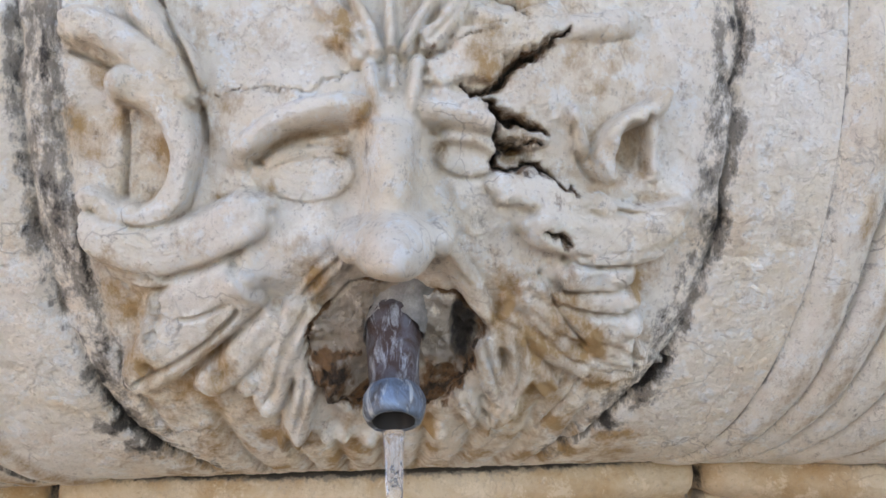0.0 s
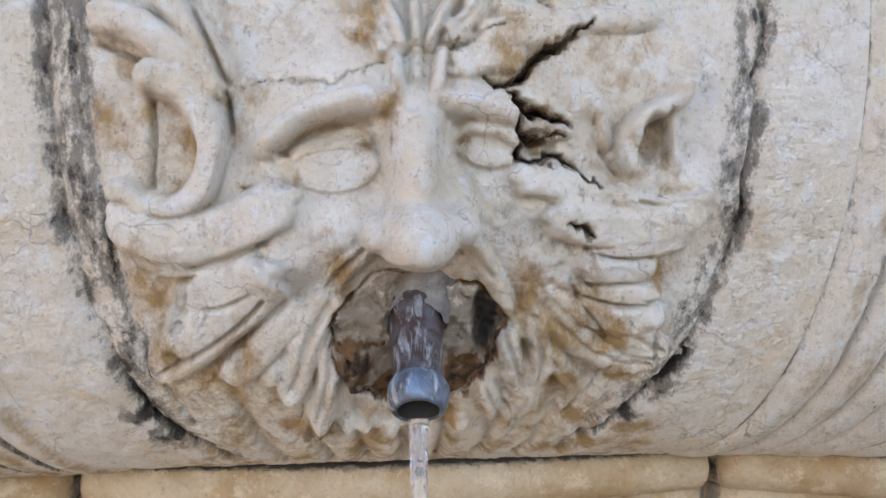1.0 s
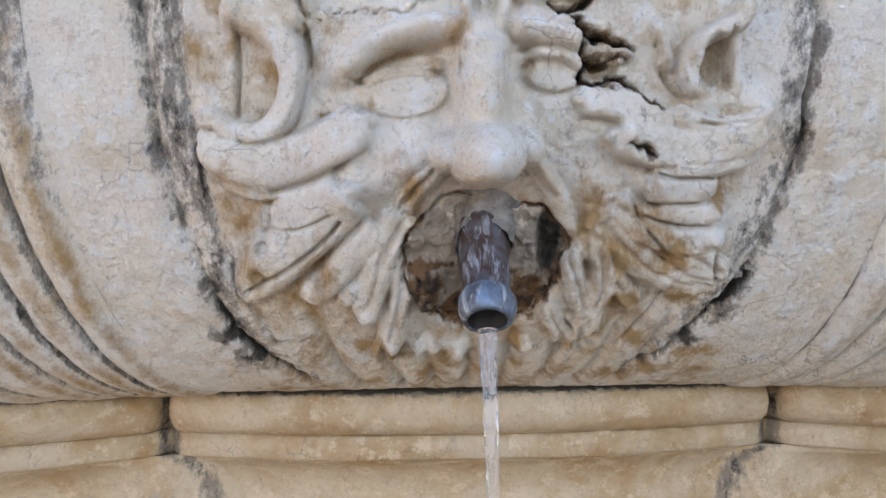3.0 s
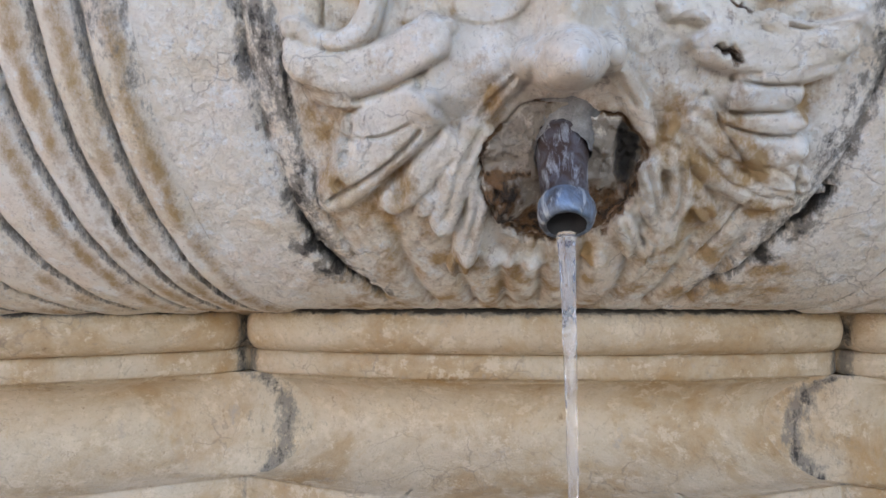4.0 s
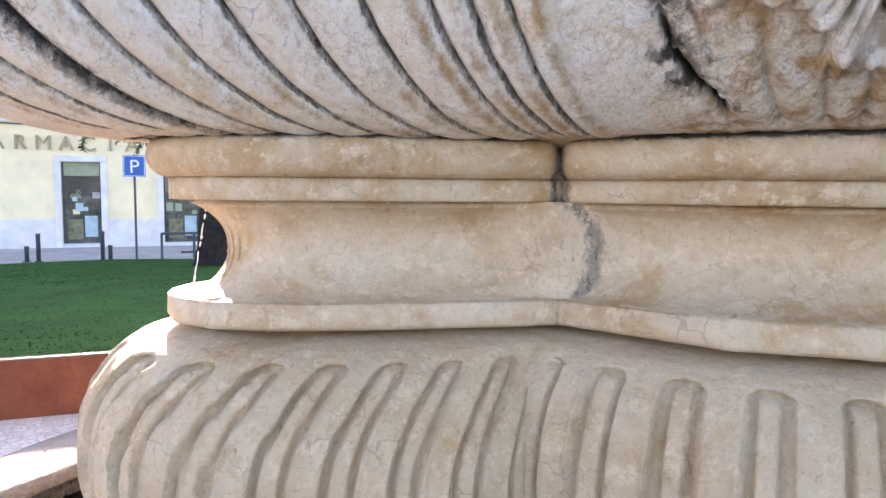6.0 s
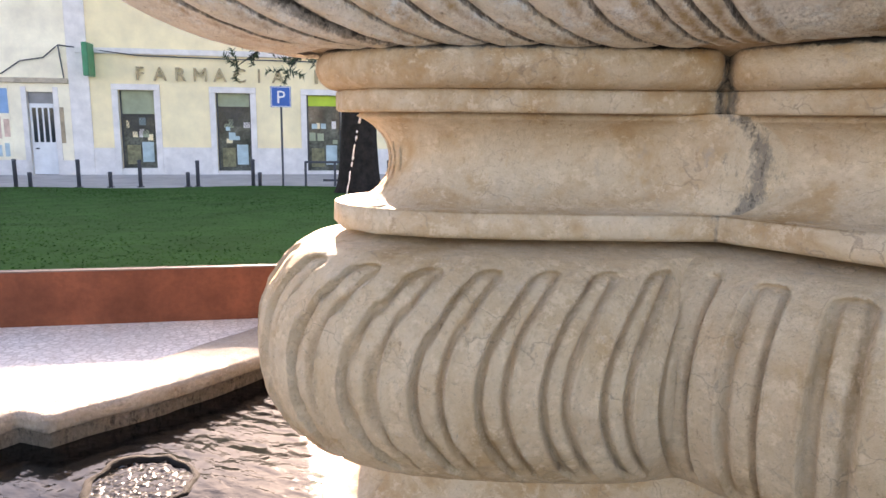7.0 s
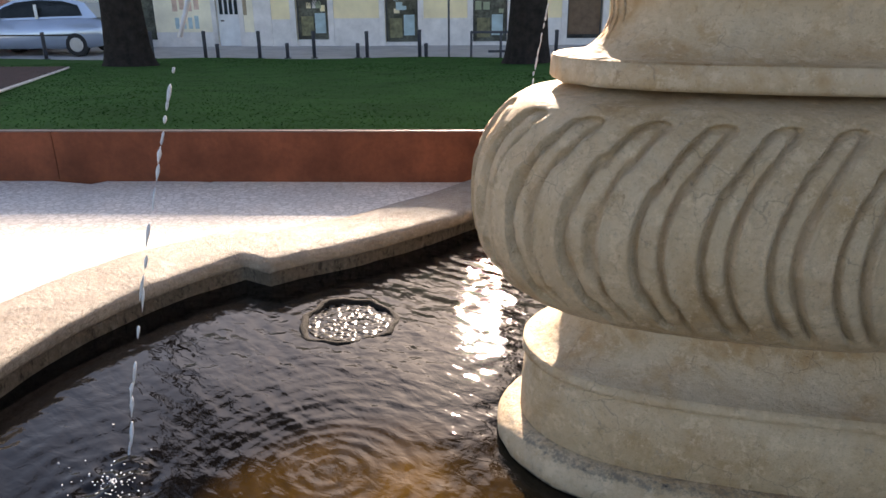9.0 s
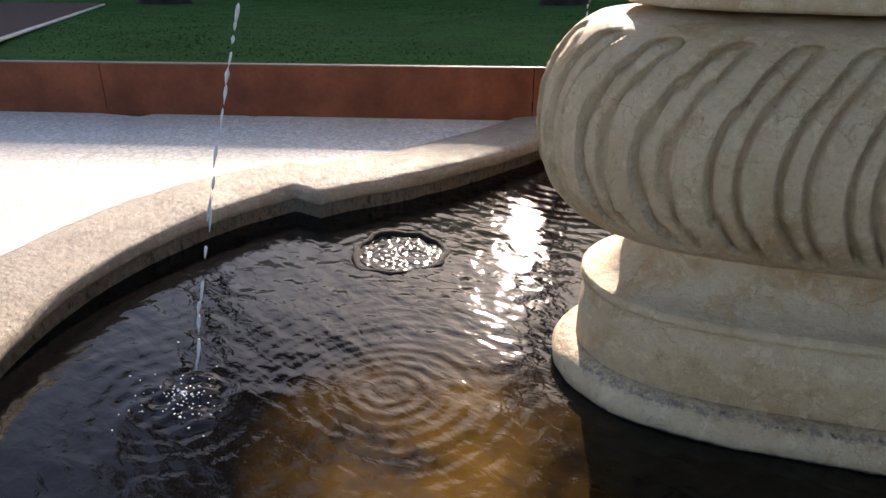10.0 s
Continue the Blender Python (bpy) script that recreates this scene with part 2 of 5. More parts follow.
def tube(bm, points, radii, sides=12, cap=True):
    """A round tube along points."""
    rings = []
    for i, p in enumerate(points):
        p = Vector(p)
        d = (Vector(points[min(i + 1, len(points) - 1)]) - Vector(points[max(i - 1, 0)])).normalized()
        q = d.to_track_quat("Z", "Y").to_matrix()
        r = radii[i] if hasattr(radii, "__len__") else radii
        rings.append([bm.verts.new(p + q @ Vector((r * math.cos(2 * math.pi * k / sides), r * math.sin(2 * math.pi * k / sides), 0))) for k in range(sides)])
    for a, b in zip(rings, rings[1:]):
        for k in range(sides):
            bm.faces.new((a[k], a[(k + 1) % sides], b[(k + 1) % sides], b[k]))
    if cap:
        bm.faces.new(rings[0][::-1])
        bm.faces.new(rings[-1])
    return bm


def grid_object(name, P, material, parent=None, label="", attrs=None, smooth=True, flip=False):
    """A mesh object from an (n, m, 3) array of places."""
    n, m = P.shape[:2]
    idx = np.arange(n * m).reshape(n, m)
    quads = np.stack([idx[:-1, :-1], idx[1:, :-1], idx[1:, 1:], idx[:-1, 1:]], -1).reshape(-1, 4)
    if flip:
        quads = quads[:, ::-1]
    me = bpy.data.meshes.new(name)
    me.from_pydata(P.reshape(-1, 3).tolist(), [], quads.tolist())
    me.materials.append(material)
    for key, val in (attrs or {}).items():
        at = me.attributes.new(key, "FLOAT", "POINT")
        at.data.foreach_set("value", np.ascontiguousarray(val, dtype=np.float32).ravel())
    if smooth:
        me.polygons.foreach_set("use_smooth", [True] * len(me.polygons))
    ob = new(name, me)
    if parent:
        ob.parent = parent
    if label:
        tagged(ob, label)
    return ob


def fbm(x, y, seed=0, octaves=4):
    """Cheap smooth value noise on arrays, about -1 to 1."""
    out, amp = np.zeros_like(x, dtype=float), 1.0
    for o in range(octaves):
        rng = np.random.RandomState(seed + o)
        tab = rng.uniform(-1, 1, (64, 64))
        xs, ys = x * 2 ** o, y * 2 ** o
        xi, yi = np.floor(xs).astype(int), np.floor(ys).astype(int)
        fx, fy = xs - xi, ys - yi
        fx, fy = fx * fx * (3 - 2 * fx), fy * fy * (3 - 2 * fy)
        t = lambda a, b: tab[a % 64, b % 64]
        out += amp * ((t(xi, yi) * (1 - fx) + t(xi + 1, yi) * fx) * (1 - fy) + (t(xi, yi + 1) * (1 - fx) + t(xi + 1, yi + 1) * fx) * fy)
        amp *= 0.5
    return out / 1.9


CENTRE = Vector((0, 0.9, 0))       # the fountain's axis
TURNS = [Matrix.Translation(CENTRE) @ Matrix.Rotation(-k * math.pi / 2, 4, "Z") @ Matrix.Translation(-CENTRE) for k in range(4)]
fountain = thing("fountain", "weathered cream limestone fountain with carved bowl on lobed pedestal", "fountain")

def rounded(pts, rounds=2):
    """Chaikin's corner cutting of an open line."""
    for _ in range(rounds):
        out = [pts[0]]
        for (x0, y0), (x1, y1) in zip(pts, pts[1:]):
            out += [(0.75 * x0 + 0.25 * x1, 0.75 * y0 + 0.25 * y1), (0.25 * x0 + 0.75 * x1, 0.25 * y0 + 0.75 * y1)]
        pts = out + [pts[-1]]
    return pts


# ---- the bowl: square with rounded corners, elliptical in section ----
def bowl_half(a):
    return 1.0 + 0.34 * np.sin(a)


def bowl_z(a):
    return 1.675 - 0.596 * np.cos(a)


def lobed_square():
    """The bowl's plan at its foot by arc length, from the middle of the front round the projecting corner to the middle of the side."""
    pts = [(0, -1.0), (0.46, -1.0), (0.66, -1.035), (0.88, -1.13), (1.10, -1.20), (1.20, -1.10), (1.13, -0.88), (1.035, -0.66), (1.0, -0.46), (1.0, 0)]
    p = np.array(rounded(pts, 5))
    ln = np.r_[0, np.cumsum(np.linalg.norm(np.diff(p, axis=0), axis=1))]
    u = np.linspace(0, ln[-1], 3000)
    return u, np.interp(u, ln, p[:, 0]), np.interp(u, ln, p[:, 1])


S_LEN, S_X, S_Y = lobed_square()
QUARTER = S_LEN[-1]
A_LIN = np.linspace(0, math.pi / 2, 3000)
T_LIN = np.r_[0, np.cumsum(np.hypot(np.diff(0.34 * np.sin(A_LIN)), np.diff(bowl_z(A_LIN))))]


def bowl_points(s, t, lift):
    """Places on the bowl: s along the rounded square, t along the section from the bottom, lift outwards (metres)."""
    a = np.interp(t, T_LIN, A_LIN)
    sx, sy = np.interp(np.abs(s), S_LEN, S_X) * np.sign(s + 1e-9), np.interp(np.abs(s), S_LEN, S_Y)
    nx = np.interp(np.abs(s), S_LEN, np.gradient(S_Y, S_LEN)) * np.sign(s + 1e-9)
    ny = -np.interp(np.abs(s), S_LEN, np.gradient(S_X, S_LEN))
    up, out = -0.34 * np.cos(a), 0.6 * np.sin(a)
    k = np.hypot(up, out)
    up, out = up / k, out / k
    h = bowl_half(a)
    return np.stack([sx * h + nx * out * lift, 0.9 + sy * h + ny * out * lift, bowl_z(a) + up * lift], -1)


def near_line(X, T, pts):
    """Distance of the places (X, T) to a polyline, in the units of both, and how far along it the nearest place lies (0 to 1)."""
    best, along = np.full(X.shape, 1e9), np.zeros(X.shape)
    n = len(pts) - 1
    for i, ((x0, y0), (x1, y1)) in enumerate(zip(pts, pts[1:])):
        dx, dy = x1 - x0, y1 - y0
        u = np.clip(((X - x0) * dx + (T - y0) * dy) / (dx * dx + dy * dy + 1e-9), 0, 1)
        d = np.hypot(X - x0 - u * dx, T - y0 - u * dy)
        along = np.where(d < best, (i + u) / n, along)
        best = np.minimum(best, d)
    return best, along


# the carved front panel, in centimetres: X across, T up along the section
PANEL_S = 0.36
ns, nt_ = 540, 450
s_line = np.linspace(-PANEL_S, PANEL_S, ns)
t_line = np.linspace(0, T_LIN[-1], nt_)
Sg, Tg = np.meshgrid(s_line, t_line, indexing="ij")
Xc = Sg * bowl_half(np.interp(Tg, T_LIN, A_LIN)) * 100
Tc = Tg * 100 + 1.0
Xw, Tw = Xc + 0.35 * fbm(Xc / 5, Tc / 5, 3), Tc + 0.35 * fbm(Xc / 5, Tc / 5, 9)
H, BASE = np.zeros_like(Xc), np.zeros_like(Xc)


def soft_max(a, b, k=0.4):
    f = np.clip(0.5 + 0.5 * (a - b) / k, 0, 1)
    return b + (a - b) * f + k * f * (1 - f)


def frond(pts, w, h, vein=0.0):
    """A carved ribbon or leaf along a line: rounded edges, tapered ends, an optional sunk midrib and a scalloped border."""
    global H
    d, al = near_line(Xw, Tw, rounded(pts))
    end = np.clip(np.minimum(al / 0.12, (1 - al) / 0.30), 0, 1) ** 0.6
    half = w * (0.45 + 0.55 * end) * (1 + (0.13 * np.sin(al * 19 + pts[0][0]) if vein else 0.0))
    r = d / half
    body = h * (1 - r.clip(0, 1) ** 4) ** 0.5 * (0.65 + 0.35 * end)
    body = body - vein * h * np.exp(-(d / (0.16 * w)) ** 2) + (0.05 * h * np.cos(r * 7 + al * 9) if vein else 0.0)
    H = soft_max(H, np.where(r < 1, body, -9), 0.35)


def mound(pts, w, h):
    """A soft additive swelling along a line."""
    global BASE
    d, al = near_line(Xw, Tw, rounded(pts))
    BASE = BASE + h * np.exp(-(d / w) ** 2 * 1.3)


def ridge(pts, w, h):
    global H
    d, al = near_line(Xw, Tw, rounded(pts))
    taper = np.clip(1.15 - 0.5 * (2 * al - 1) ** 4, 0, 1)
    H = soft_max(H, np.where(d < w, 1.15 * h * taper * (1 - (d / w) ** 2).clip(0) ** (0.55 if w < 2.0 else 0.8), -9))


def dent(pts, w, h):
    global H
    d, al = near_line(Xw, Tw, rounded(pts))
    H = H - 1.3 * h * np.exp(-(d / w) ** 2 * 1.6)


def boss(x, t, w, w2, h):
    global H
    r = np.hypot((Xw - x) / w, (Tw - t) / w2)
    H = soft_max(H, np.where(r < 1, 1.2 * h * (1 - r ** 2).clip(0) ** 0.6, -9))


def swell(x, t, w, w2, h):
    global BASE
    r = np.hypot((Xw - x) / w, (Tw - t) / w2)
    BASE = BASE + h * np.exp(-r ** 2 * 1.6)


def pit(x, t, w, w2, h):
    global H
    r = np.hypot((Xw - x) / w, (Tw - t) / w2)
    H = H - h * np.clip((1.0 - r) * 3.0, 0, 1) ** 0.8


# the swelling of the whole face, cheeks and brow
swell(-0.1, 50.5, 20, 19, 1.7)
swell(-10.7, 44.9, 8, 6, 0.9)
swell(11.3, 44.9, 10, 6, 0.9)
swell(-7.1, 59.2, 10, 6, 0.6)
swell(17.4, 60.1, 9, 7, 0.6)
# nose
ridge([(0.0, 55.7), (-0.1, 50.5), (0.0, 44.3)], 3.0, 2.6)
mound([(-0.1, 50.5), (0.0, 43.7)], 3.6, 1.5)
boss(0.2, 44.2, 4.5, 3.4, 7.4)
boss(-3.6, 44.3, 1.9, 2.1, 4.1)
boss(4.4, 44.6, 2.0, 2.2, 4.1)
# eyes under heavy brows
dent([(-3.8, 52.6), (-4.8, 48.0)], 1.3, 0.5)
dent([(4.3, 52.6), (5.3, 48.3)], 1.3, 0.5)
pit(-8.9, 50.9, 5.2, 3.2, 0.55)
pit(7.3, 51.9, 3.4, 2.3, 0.7)
boss(-8.6, 50.5, 5.0, 2.6, 0.55)
boss(7.5, 51.8, 2.8, 1.5, 0.5)
mound([(-14.7, 53.1), (-12.0, 55.9), (-8.5, 57.6), (-5.0, 58.4), (-2.1, 58.2)], 2.4, 0.9)
mound([(3.3, 58.0), (6.0, 57.6), (9.9, 56.7)], 2.0, 0.8)
ridge([(-14.3, 52.2), (-12.1, 54.5), (-8.5, 56.1), (-5.0, 56.8), (-2.1, 56.6)], 1.35, 1.6)
ridge([(3.1, 56.6), (6.0, 56.2), (9.9, 55.2)], 1.25, 1.6)
dent([(-13.4, 51.5), (-11.0, 53.3), (-8.0, 54.4), (-4.5, 54.8)], 0.5, 0.9)
dent([(4.1, 54.5), (6.6, 54.5), (9.4, 53.9)], 0.45, 0.9)
ridge([(-12.8, 50.5), (-11.0, 51.8), (-8.0, 52.7), (-4.7, 52.8)], 0.35, 0.45)
ridge([(5.6, 52.9), (7.5, 53.3), (9.6, 53.0)], 0.3, 0.4)
ridge([(-12.2, 49.5), (-8.9, 47.9), (-5.6, 48.7)], 0.4, 0.35)
dent([(-12.0, 50.7), (-9.9, 51.6), (-7.2, 52.0), (-5.0, 51.8)], 0.16, 0.3)
dent([(-13.7, 51.8), (-12.5, 51.3)], 0.3, 0.7)
dent([(-10.5, 51.0), (-8.3, 50.2), (-6.7, 50.8)], 0.12, 0.2)
# cheeks and moustache
mound([(-6.6, 43.2), (-8.8, 41.7), (-11.7, 40.4), (-14.1, 40.9)], 2.8, 1.9)
mound([(-6.8, 45.7), (-9.6, 44.9), (-13.5, 43.2)], 2.6, 1.0)
mound([(7.6, 43.1), (10.3, 41.3), (13.9, 40.7), (18.6, 40.6)], 2.8, 1.1)
mound([(7.8, 48.0), (10.7, 47.2), (14.8, 46.0)], 3.0, 1.1)
ridge([(-4.6, 42.6), (-7.5, 39.9), (-9.3, 36.6)], 1.2, 0.8)
ridge([(5.6, 43.1), (8.6, 38.9), (10.0, 35.0)], 1.3, 1.0)
dent([(-5.2, 42.6), (-7.8, 39.7), (-9.9, 36.3)], 0.4, 0.6)
dent([(5.3, 42.5), (8.0, 39.5)], 0.35, 0.5)
# left scroll with its flat inner field
frond([(-30.7, 63.4), (-28.5, 64.4), (-25.7, 63.0), (-23.0, 61.0), (-20.6, 58.4), (-18.6, 57.3)], 1.9, 2.2, 0.0)
frond([(-24.1, 66.7), (-21.6, 64.0), (-19.8, 61.1), (-18.7, 58.0)], 1.6, 2.0, 0.0)
frond([(-26.3, 59.1), (-24.0, 58.4), (-21.0, 56.3), (-19.4, 53.4), (-19.4, 49.9), (-21.4, 46.9), (-24.1, 45.8), (-25.5, 47.1)], 1.7, 2.3, 0.0)
boss(-25.5, 58.6, 1.7, 2.0, 2.5)
pit(-23.3, 52.4, 2.3, 4.8, 0.5)
dent([(-25.4, 56.8), (-25.5, 52.5), (-25.8, 48.2)], 0.3, 0.9)
frond([(-29.8, 47.6), (-28.5, 48.3), (-26.8, 47.0), (-24.6, 45.4), (-21.9, 45.4)], 1.2, 2.0, 0.0)
dent([(-18.2, 57.7), (-19.3, 60.8), (-20.8, 64.3), (-22.0, 66.8)], 0.35, 1.3)
dent([(-18.3, 57.1), (-17.8, 53.7), (-18.5, 49.3), (-20.5, 45.8), (-23.5, 44.8)], 0.4, 1.5)
dent([(-30.5, 61.8), (-28.1, 61.0), (-26.2, 60.0)], 0.35, 1.0)
dent([(-28.5, 46.3), (-26.0, 45.4), (-23.5, 45.1)], 0.22, 0.6)
# leaves that run out from the left cheek
frond([(-12.2, 47.6), (-16.4, 45.2), (-20.5, 43.2), (-24.8, 42.8), (-27.9, 44.1), (-29.3, 46.1)], 2.5, 2.6, 0.0)
frond([(-16.3, 42.2), (-20.1, 41.1), (-24.5, 40.7), (-27.3, 41.5)], 1.5, 1.9, 0.0)
frond([(-14.2, 40.3), (-18.0, 36.4), (-22.6, 32.6), (-27.0, 28.1)], 3.1, 2.4, 0.0)
frond([(-16.3, 40.9), (-20.3, 38.9), (-22.7, 36.5)], 1.9, 2.3, 0.0)
boss(-23.6, 37.5, 1.2, 1.5, 2.0)
boss(-24.5, 34.2, 1.3, 1.6, 2.0)
boss(-25.3, 30.6, 1.3, 1.5, 2.1)
pit(-23.4, 37.7, 0.7, 1.0, 0.7)
pit(-24.2, 34.0, 0.8, 1.0, 0.7)
pit(-24.9, 30.8, 0.8, 0.8, 0.6)
frond([(-11.0, 36.3), (-14.6, 32.8), (-17.8, 29.1), (-20.2, 27.9)], 1.9, 2.1, 0.0)
frond([(-10.0, 33.4), (-13.2, 29.3), (-16.3, 27.0)], 1.5, 1.7, 0.0)
dent([(-15.5, 37.0), (-18.2, 34.1), (-22.5, 31.1), (-26.5, 28.7)], 0.26, 1.05)
dent([(-16.5, 37.9), (-19.4, 36.4), (-21.1, 36.3)], 0.22, 0.7)
pit(-18.0, 30.7, 1.0, 2.0, 0.7)
dent([(-14.6, 43.2), (-18.5, 41.4), (-22.4, 40.5)], 0.3, 0.9)
# beard
frond([(-8.2, 37.8), (-10.9, 33.4), (-12.0, 29.3), (-13.6, 24.6)], 2.0, 2.0, 0.3)
frond([(-8.5, 32.0), (-9.2, 26.2), (-10.8, 21.0), (-12.1, 16.8)], 1.6, 1.7, 0.2)
boss(-14.4, 29.0, 1.4, 1.3, 1.6)
boss(-13.0, 24.9, 1.7, 1.6, 1.9)
boss(-10.9, 19.9, 1.7, 1.5, 1.7)
boss(-6.5, 19.0, 1.9, 1.3, 1.4)
boss(-2.0, 18.0, 1.6, 1.1, 1.1)
boss(5.5, 18.8, 1.5, 1.1, 1.1)
boss(-8.7, 29.9, 1.2, 2.2, 1.4)
frond([(9.4, 33.7), (11.1, 28.7), (13.8, 21.5)], 1.5, 1.5, 0.3)
frond([(12.7, 34.0), (14.6, 29.4), (13.1, 24.7), (12.2, 20.6)], 1.5, 1.6, 0.3)
frond([(8.0, 25.7), (9.6, 22.1), (11.1, 18.5)], 1.3, 1.3, 0.2)
boss(13.4, 25.5, 1.0, 0.9, 1.2)
boss(11.3, 23.4, 1.1, 0.9, 1.0)
boss(14.5, 27.3, 0.9, 0.8, 1.1)
boss(9.3, 29.5, 1.0, 1.6, 0.9)
frond([(12.2, 37.6), (16.2, 32.9), (20.9, 29.2), (26.9, 27.9)], 2.0, 1.3, 0.25)
frond([(14.0, 38.8), (19.0, 35.2), (23.7, 32.1), (27.9, 29.7)], 2.2, 1.6, 0.25)
frond([(10.6, 35.0), (15.2, 29.4), (18.2, 25.4)], 1.4, 1.2, 0.2)
dent([(22.0, 28.1), (19.9, 22.7), (17.5, 18.2)], 0.25, 0.7)
dent([(26.6, 32.0), (27.3, 28.7)], 0.3, 0.7)
# right scroll
frond([(27.4, 59.1), (27.4, 57.2), (25.2, 56.3), (22.6, 55.0), (21.4, 52.6), (22.1, 49.9)], 1.1, 2.4, 0.0)
pit(24.2, 53.0, 1.6, 2.7, 1.3)
ridge([(26.6, 56.6), (26.7, 50.4)], 0.8, 1.2)
dent([(25.8, 55.9), (26.0, 50.7)], 0.25, 0.7)
mound([(22.9, 48.9), (26.4, 49.2), (29.8, 48.6)], 1.6, 1.0)
frond([(20.3, 48.0), (22.4, 46.5), (25.4, 45.8), (28.7, 46.5), (30.6, 47.8)], 1.3, 2.0, 0.0)
ridge([(18.6, 55.1), (18.0, 57.3), (19.5, 52.9)], 1.0, 1.4)
dent([(23.0, 46.9), (25.7, 46.4), (28.4, 47.1)], 0.25, 0.9)
dent([(18.1, 55.4), (19.2, 51.7), (21.0, 49.6)], 0.3, 0.7)
# leaves that run out from the right cheek
frond([(13.6, 45.7), (18.4, 44.5), (23.2, 44.1), (27.3, 44.8), (29.6, 46.5)], 2.3, 2.3, 0.0)
frond([(20.3, 42.4), (24.5, 42.3), (28.5, 43.7)], 1.7, 2.2, 0.0)
frond([(18.0, 40.6), (21.7, 39.9), (24.9, 39.8)], 2.0, 2.0, 0.0)
boss(24.0, 40.1, 2.3, 1.7, 2.0)
frond([(18.9, 37.5), (22.6, 37.0), (25.6, 37.1)], 1.7, 1.8, 0.0)
boss(25.4, 37.2, 1.5, 1.3, 1.8)
frond([(17.2, 35.9), (21.6, 34.1), (25.9, 34.1)], 2.1, 2.0, 0.0)
boss(25.5, 34.3, 2.0, 1.7, 2.0)
dent([(17.9, 42.0), (21.6, 41.1), (24.9, 41.1)], 0.22, 0.9)
dent([(18.2, 38.6), (21.2, 38.3), (25.0, 38.3)], 0.22, 0.8)
dent([(17.7, 37.2), (21.5, 35.7), (25.0, 35.7)], 0.22, 0.8)
dent([(15.0, 40.7), (18.5, 34.9), (21.2, 32.1)], 0.2, 0.6)
frond([(10.0, 49.7), (13.5, 49.6), (16.8, 47.6), (20.0, 46.9)], 2.0, 1.8, 0.0)
# plume of the brow with its beaded stem
ridge([(-2.0, 61.0), (-1.7, 57.6), (-0.8, 54.2)], 0.75, 1.4)
ridge([(2.6, 61.4), (2.1, 57.7), (1.3, 54.3)], 0.75, 1.4)
ridge([(0.1, 62.0), (0.2, 58.2), (0.3, 54.1)], 0.6, 0.9)
ridge([(-0.0, 62.0), (-0.1, 64.7), (-0.2, 67.5)], 0.7, 1.8)
ridge([(-1.2, 61.7), (-2.2, 64.4), (-3.7, 67.3)], 0.75, 1.7)
ridge([(1.3, 62.1), (2.5, 64.8), (4.1, 67.5)], 0.75, 1.8)
frond([(-2.3, 61.4), (-4.3, 63.7), (-6.6, 63.8)], 1.3, 1.5, 0.2)
frond([(-2.8, 63.6), (-4.9, 65.5), (-7.1, 67.0)], 1.1, 1.4, 0.0)
frond([(3.2, 62.7), (5.5, 64.9), (7.3, 67.6)], 1.3, 1.8, 0.2)
frond([(3.8, 59.6), (6.0, 60.9), (9.4, 61.1), (10.8, 60.1)], 1.7, 1.5, 0.0)
frond([(6.0, 62.7), (10.0, 63.3), (13.4, 63.9), (16.5, 64.8)], 1.9, 1.6, 0.0)
ridge([(8.3, 66.1), (11.7, 65.0), (15.7, 66.2)], 1.4, 1.2)
ridge([(17.4, 65.2), (20.8, 65.1), (24.0, 65.9)], 1.5, 1.1)
# the broken right temple
pit(12.3, 52.4, 1.9, 1.3, 1.6)
boss(13.9, 53.8, 1.9, 0.9, 1.6)
ridge([(5.5, 54.1), (8.3, 54.0), (10.5, 52.7)], 0.8, 1.2)
ridge([(4.4, 58.0), (6.0, 57.2), (9.4, 56.7)], 0.9, 1.0)

for k in range(9):
    boss(0.2, 54.5 + 0.84 * k, 0.45, 0.42, 1.25)
H = 1.18 * H + BASE
for _ in range(1):      # wear rounds the carving
    Hp = np.pad(H, 1, mode="edge")
    H = 0.4 * H + 0.15 * (Hp[2:, 1:-1] + Hp[:-2, 1:-1] + Hp[1:-1, 2:] + Hp[1:-1, :-2])
H = H + 0.26 * fbm(Xc / 2.6, Tc / 2.6, 21, 5) + 0.14 * fbm(Xc / 0.8, Tc / 0.8, 40, 3)
chip = fbm(Xc / 2.0, Tc / 2.0, 47, 5)
H = H - 0.13 * np.clip((chip - 0.32) / 0.06, 0, 1)      # spalled flakes
# shallow flutes under the beard
for x in (-17.5, -11.0, -6.0, -1.0, 4.0, 9.5, 15.5, 21.0):
    fl = near_line(Xc, Tc, [(x * 0.85, 6), (x, 14), (x * 1.12, 24)])[0]
    H = H - 1.1 * np.exp(-(fl / 0.8) ** 2) * np.clip((26 - Tc) / 6, 0, 1) * np.clip((27 - np.abs(Xc)) / 4, 0, 1)
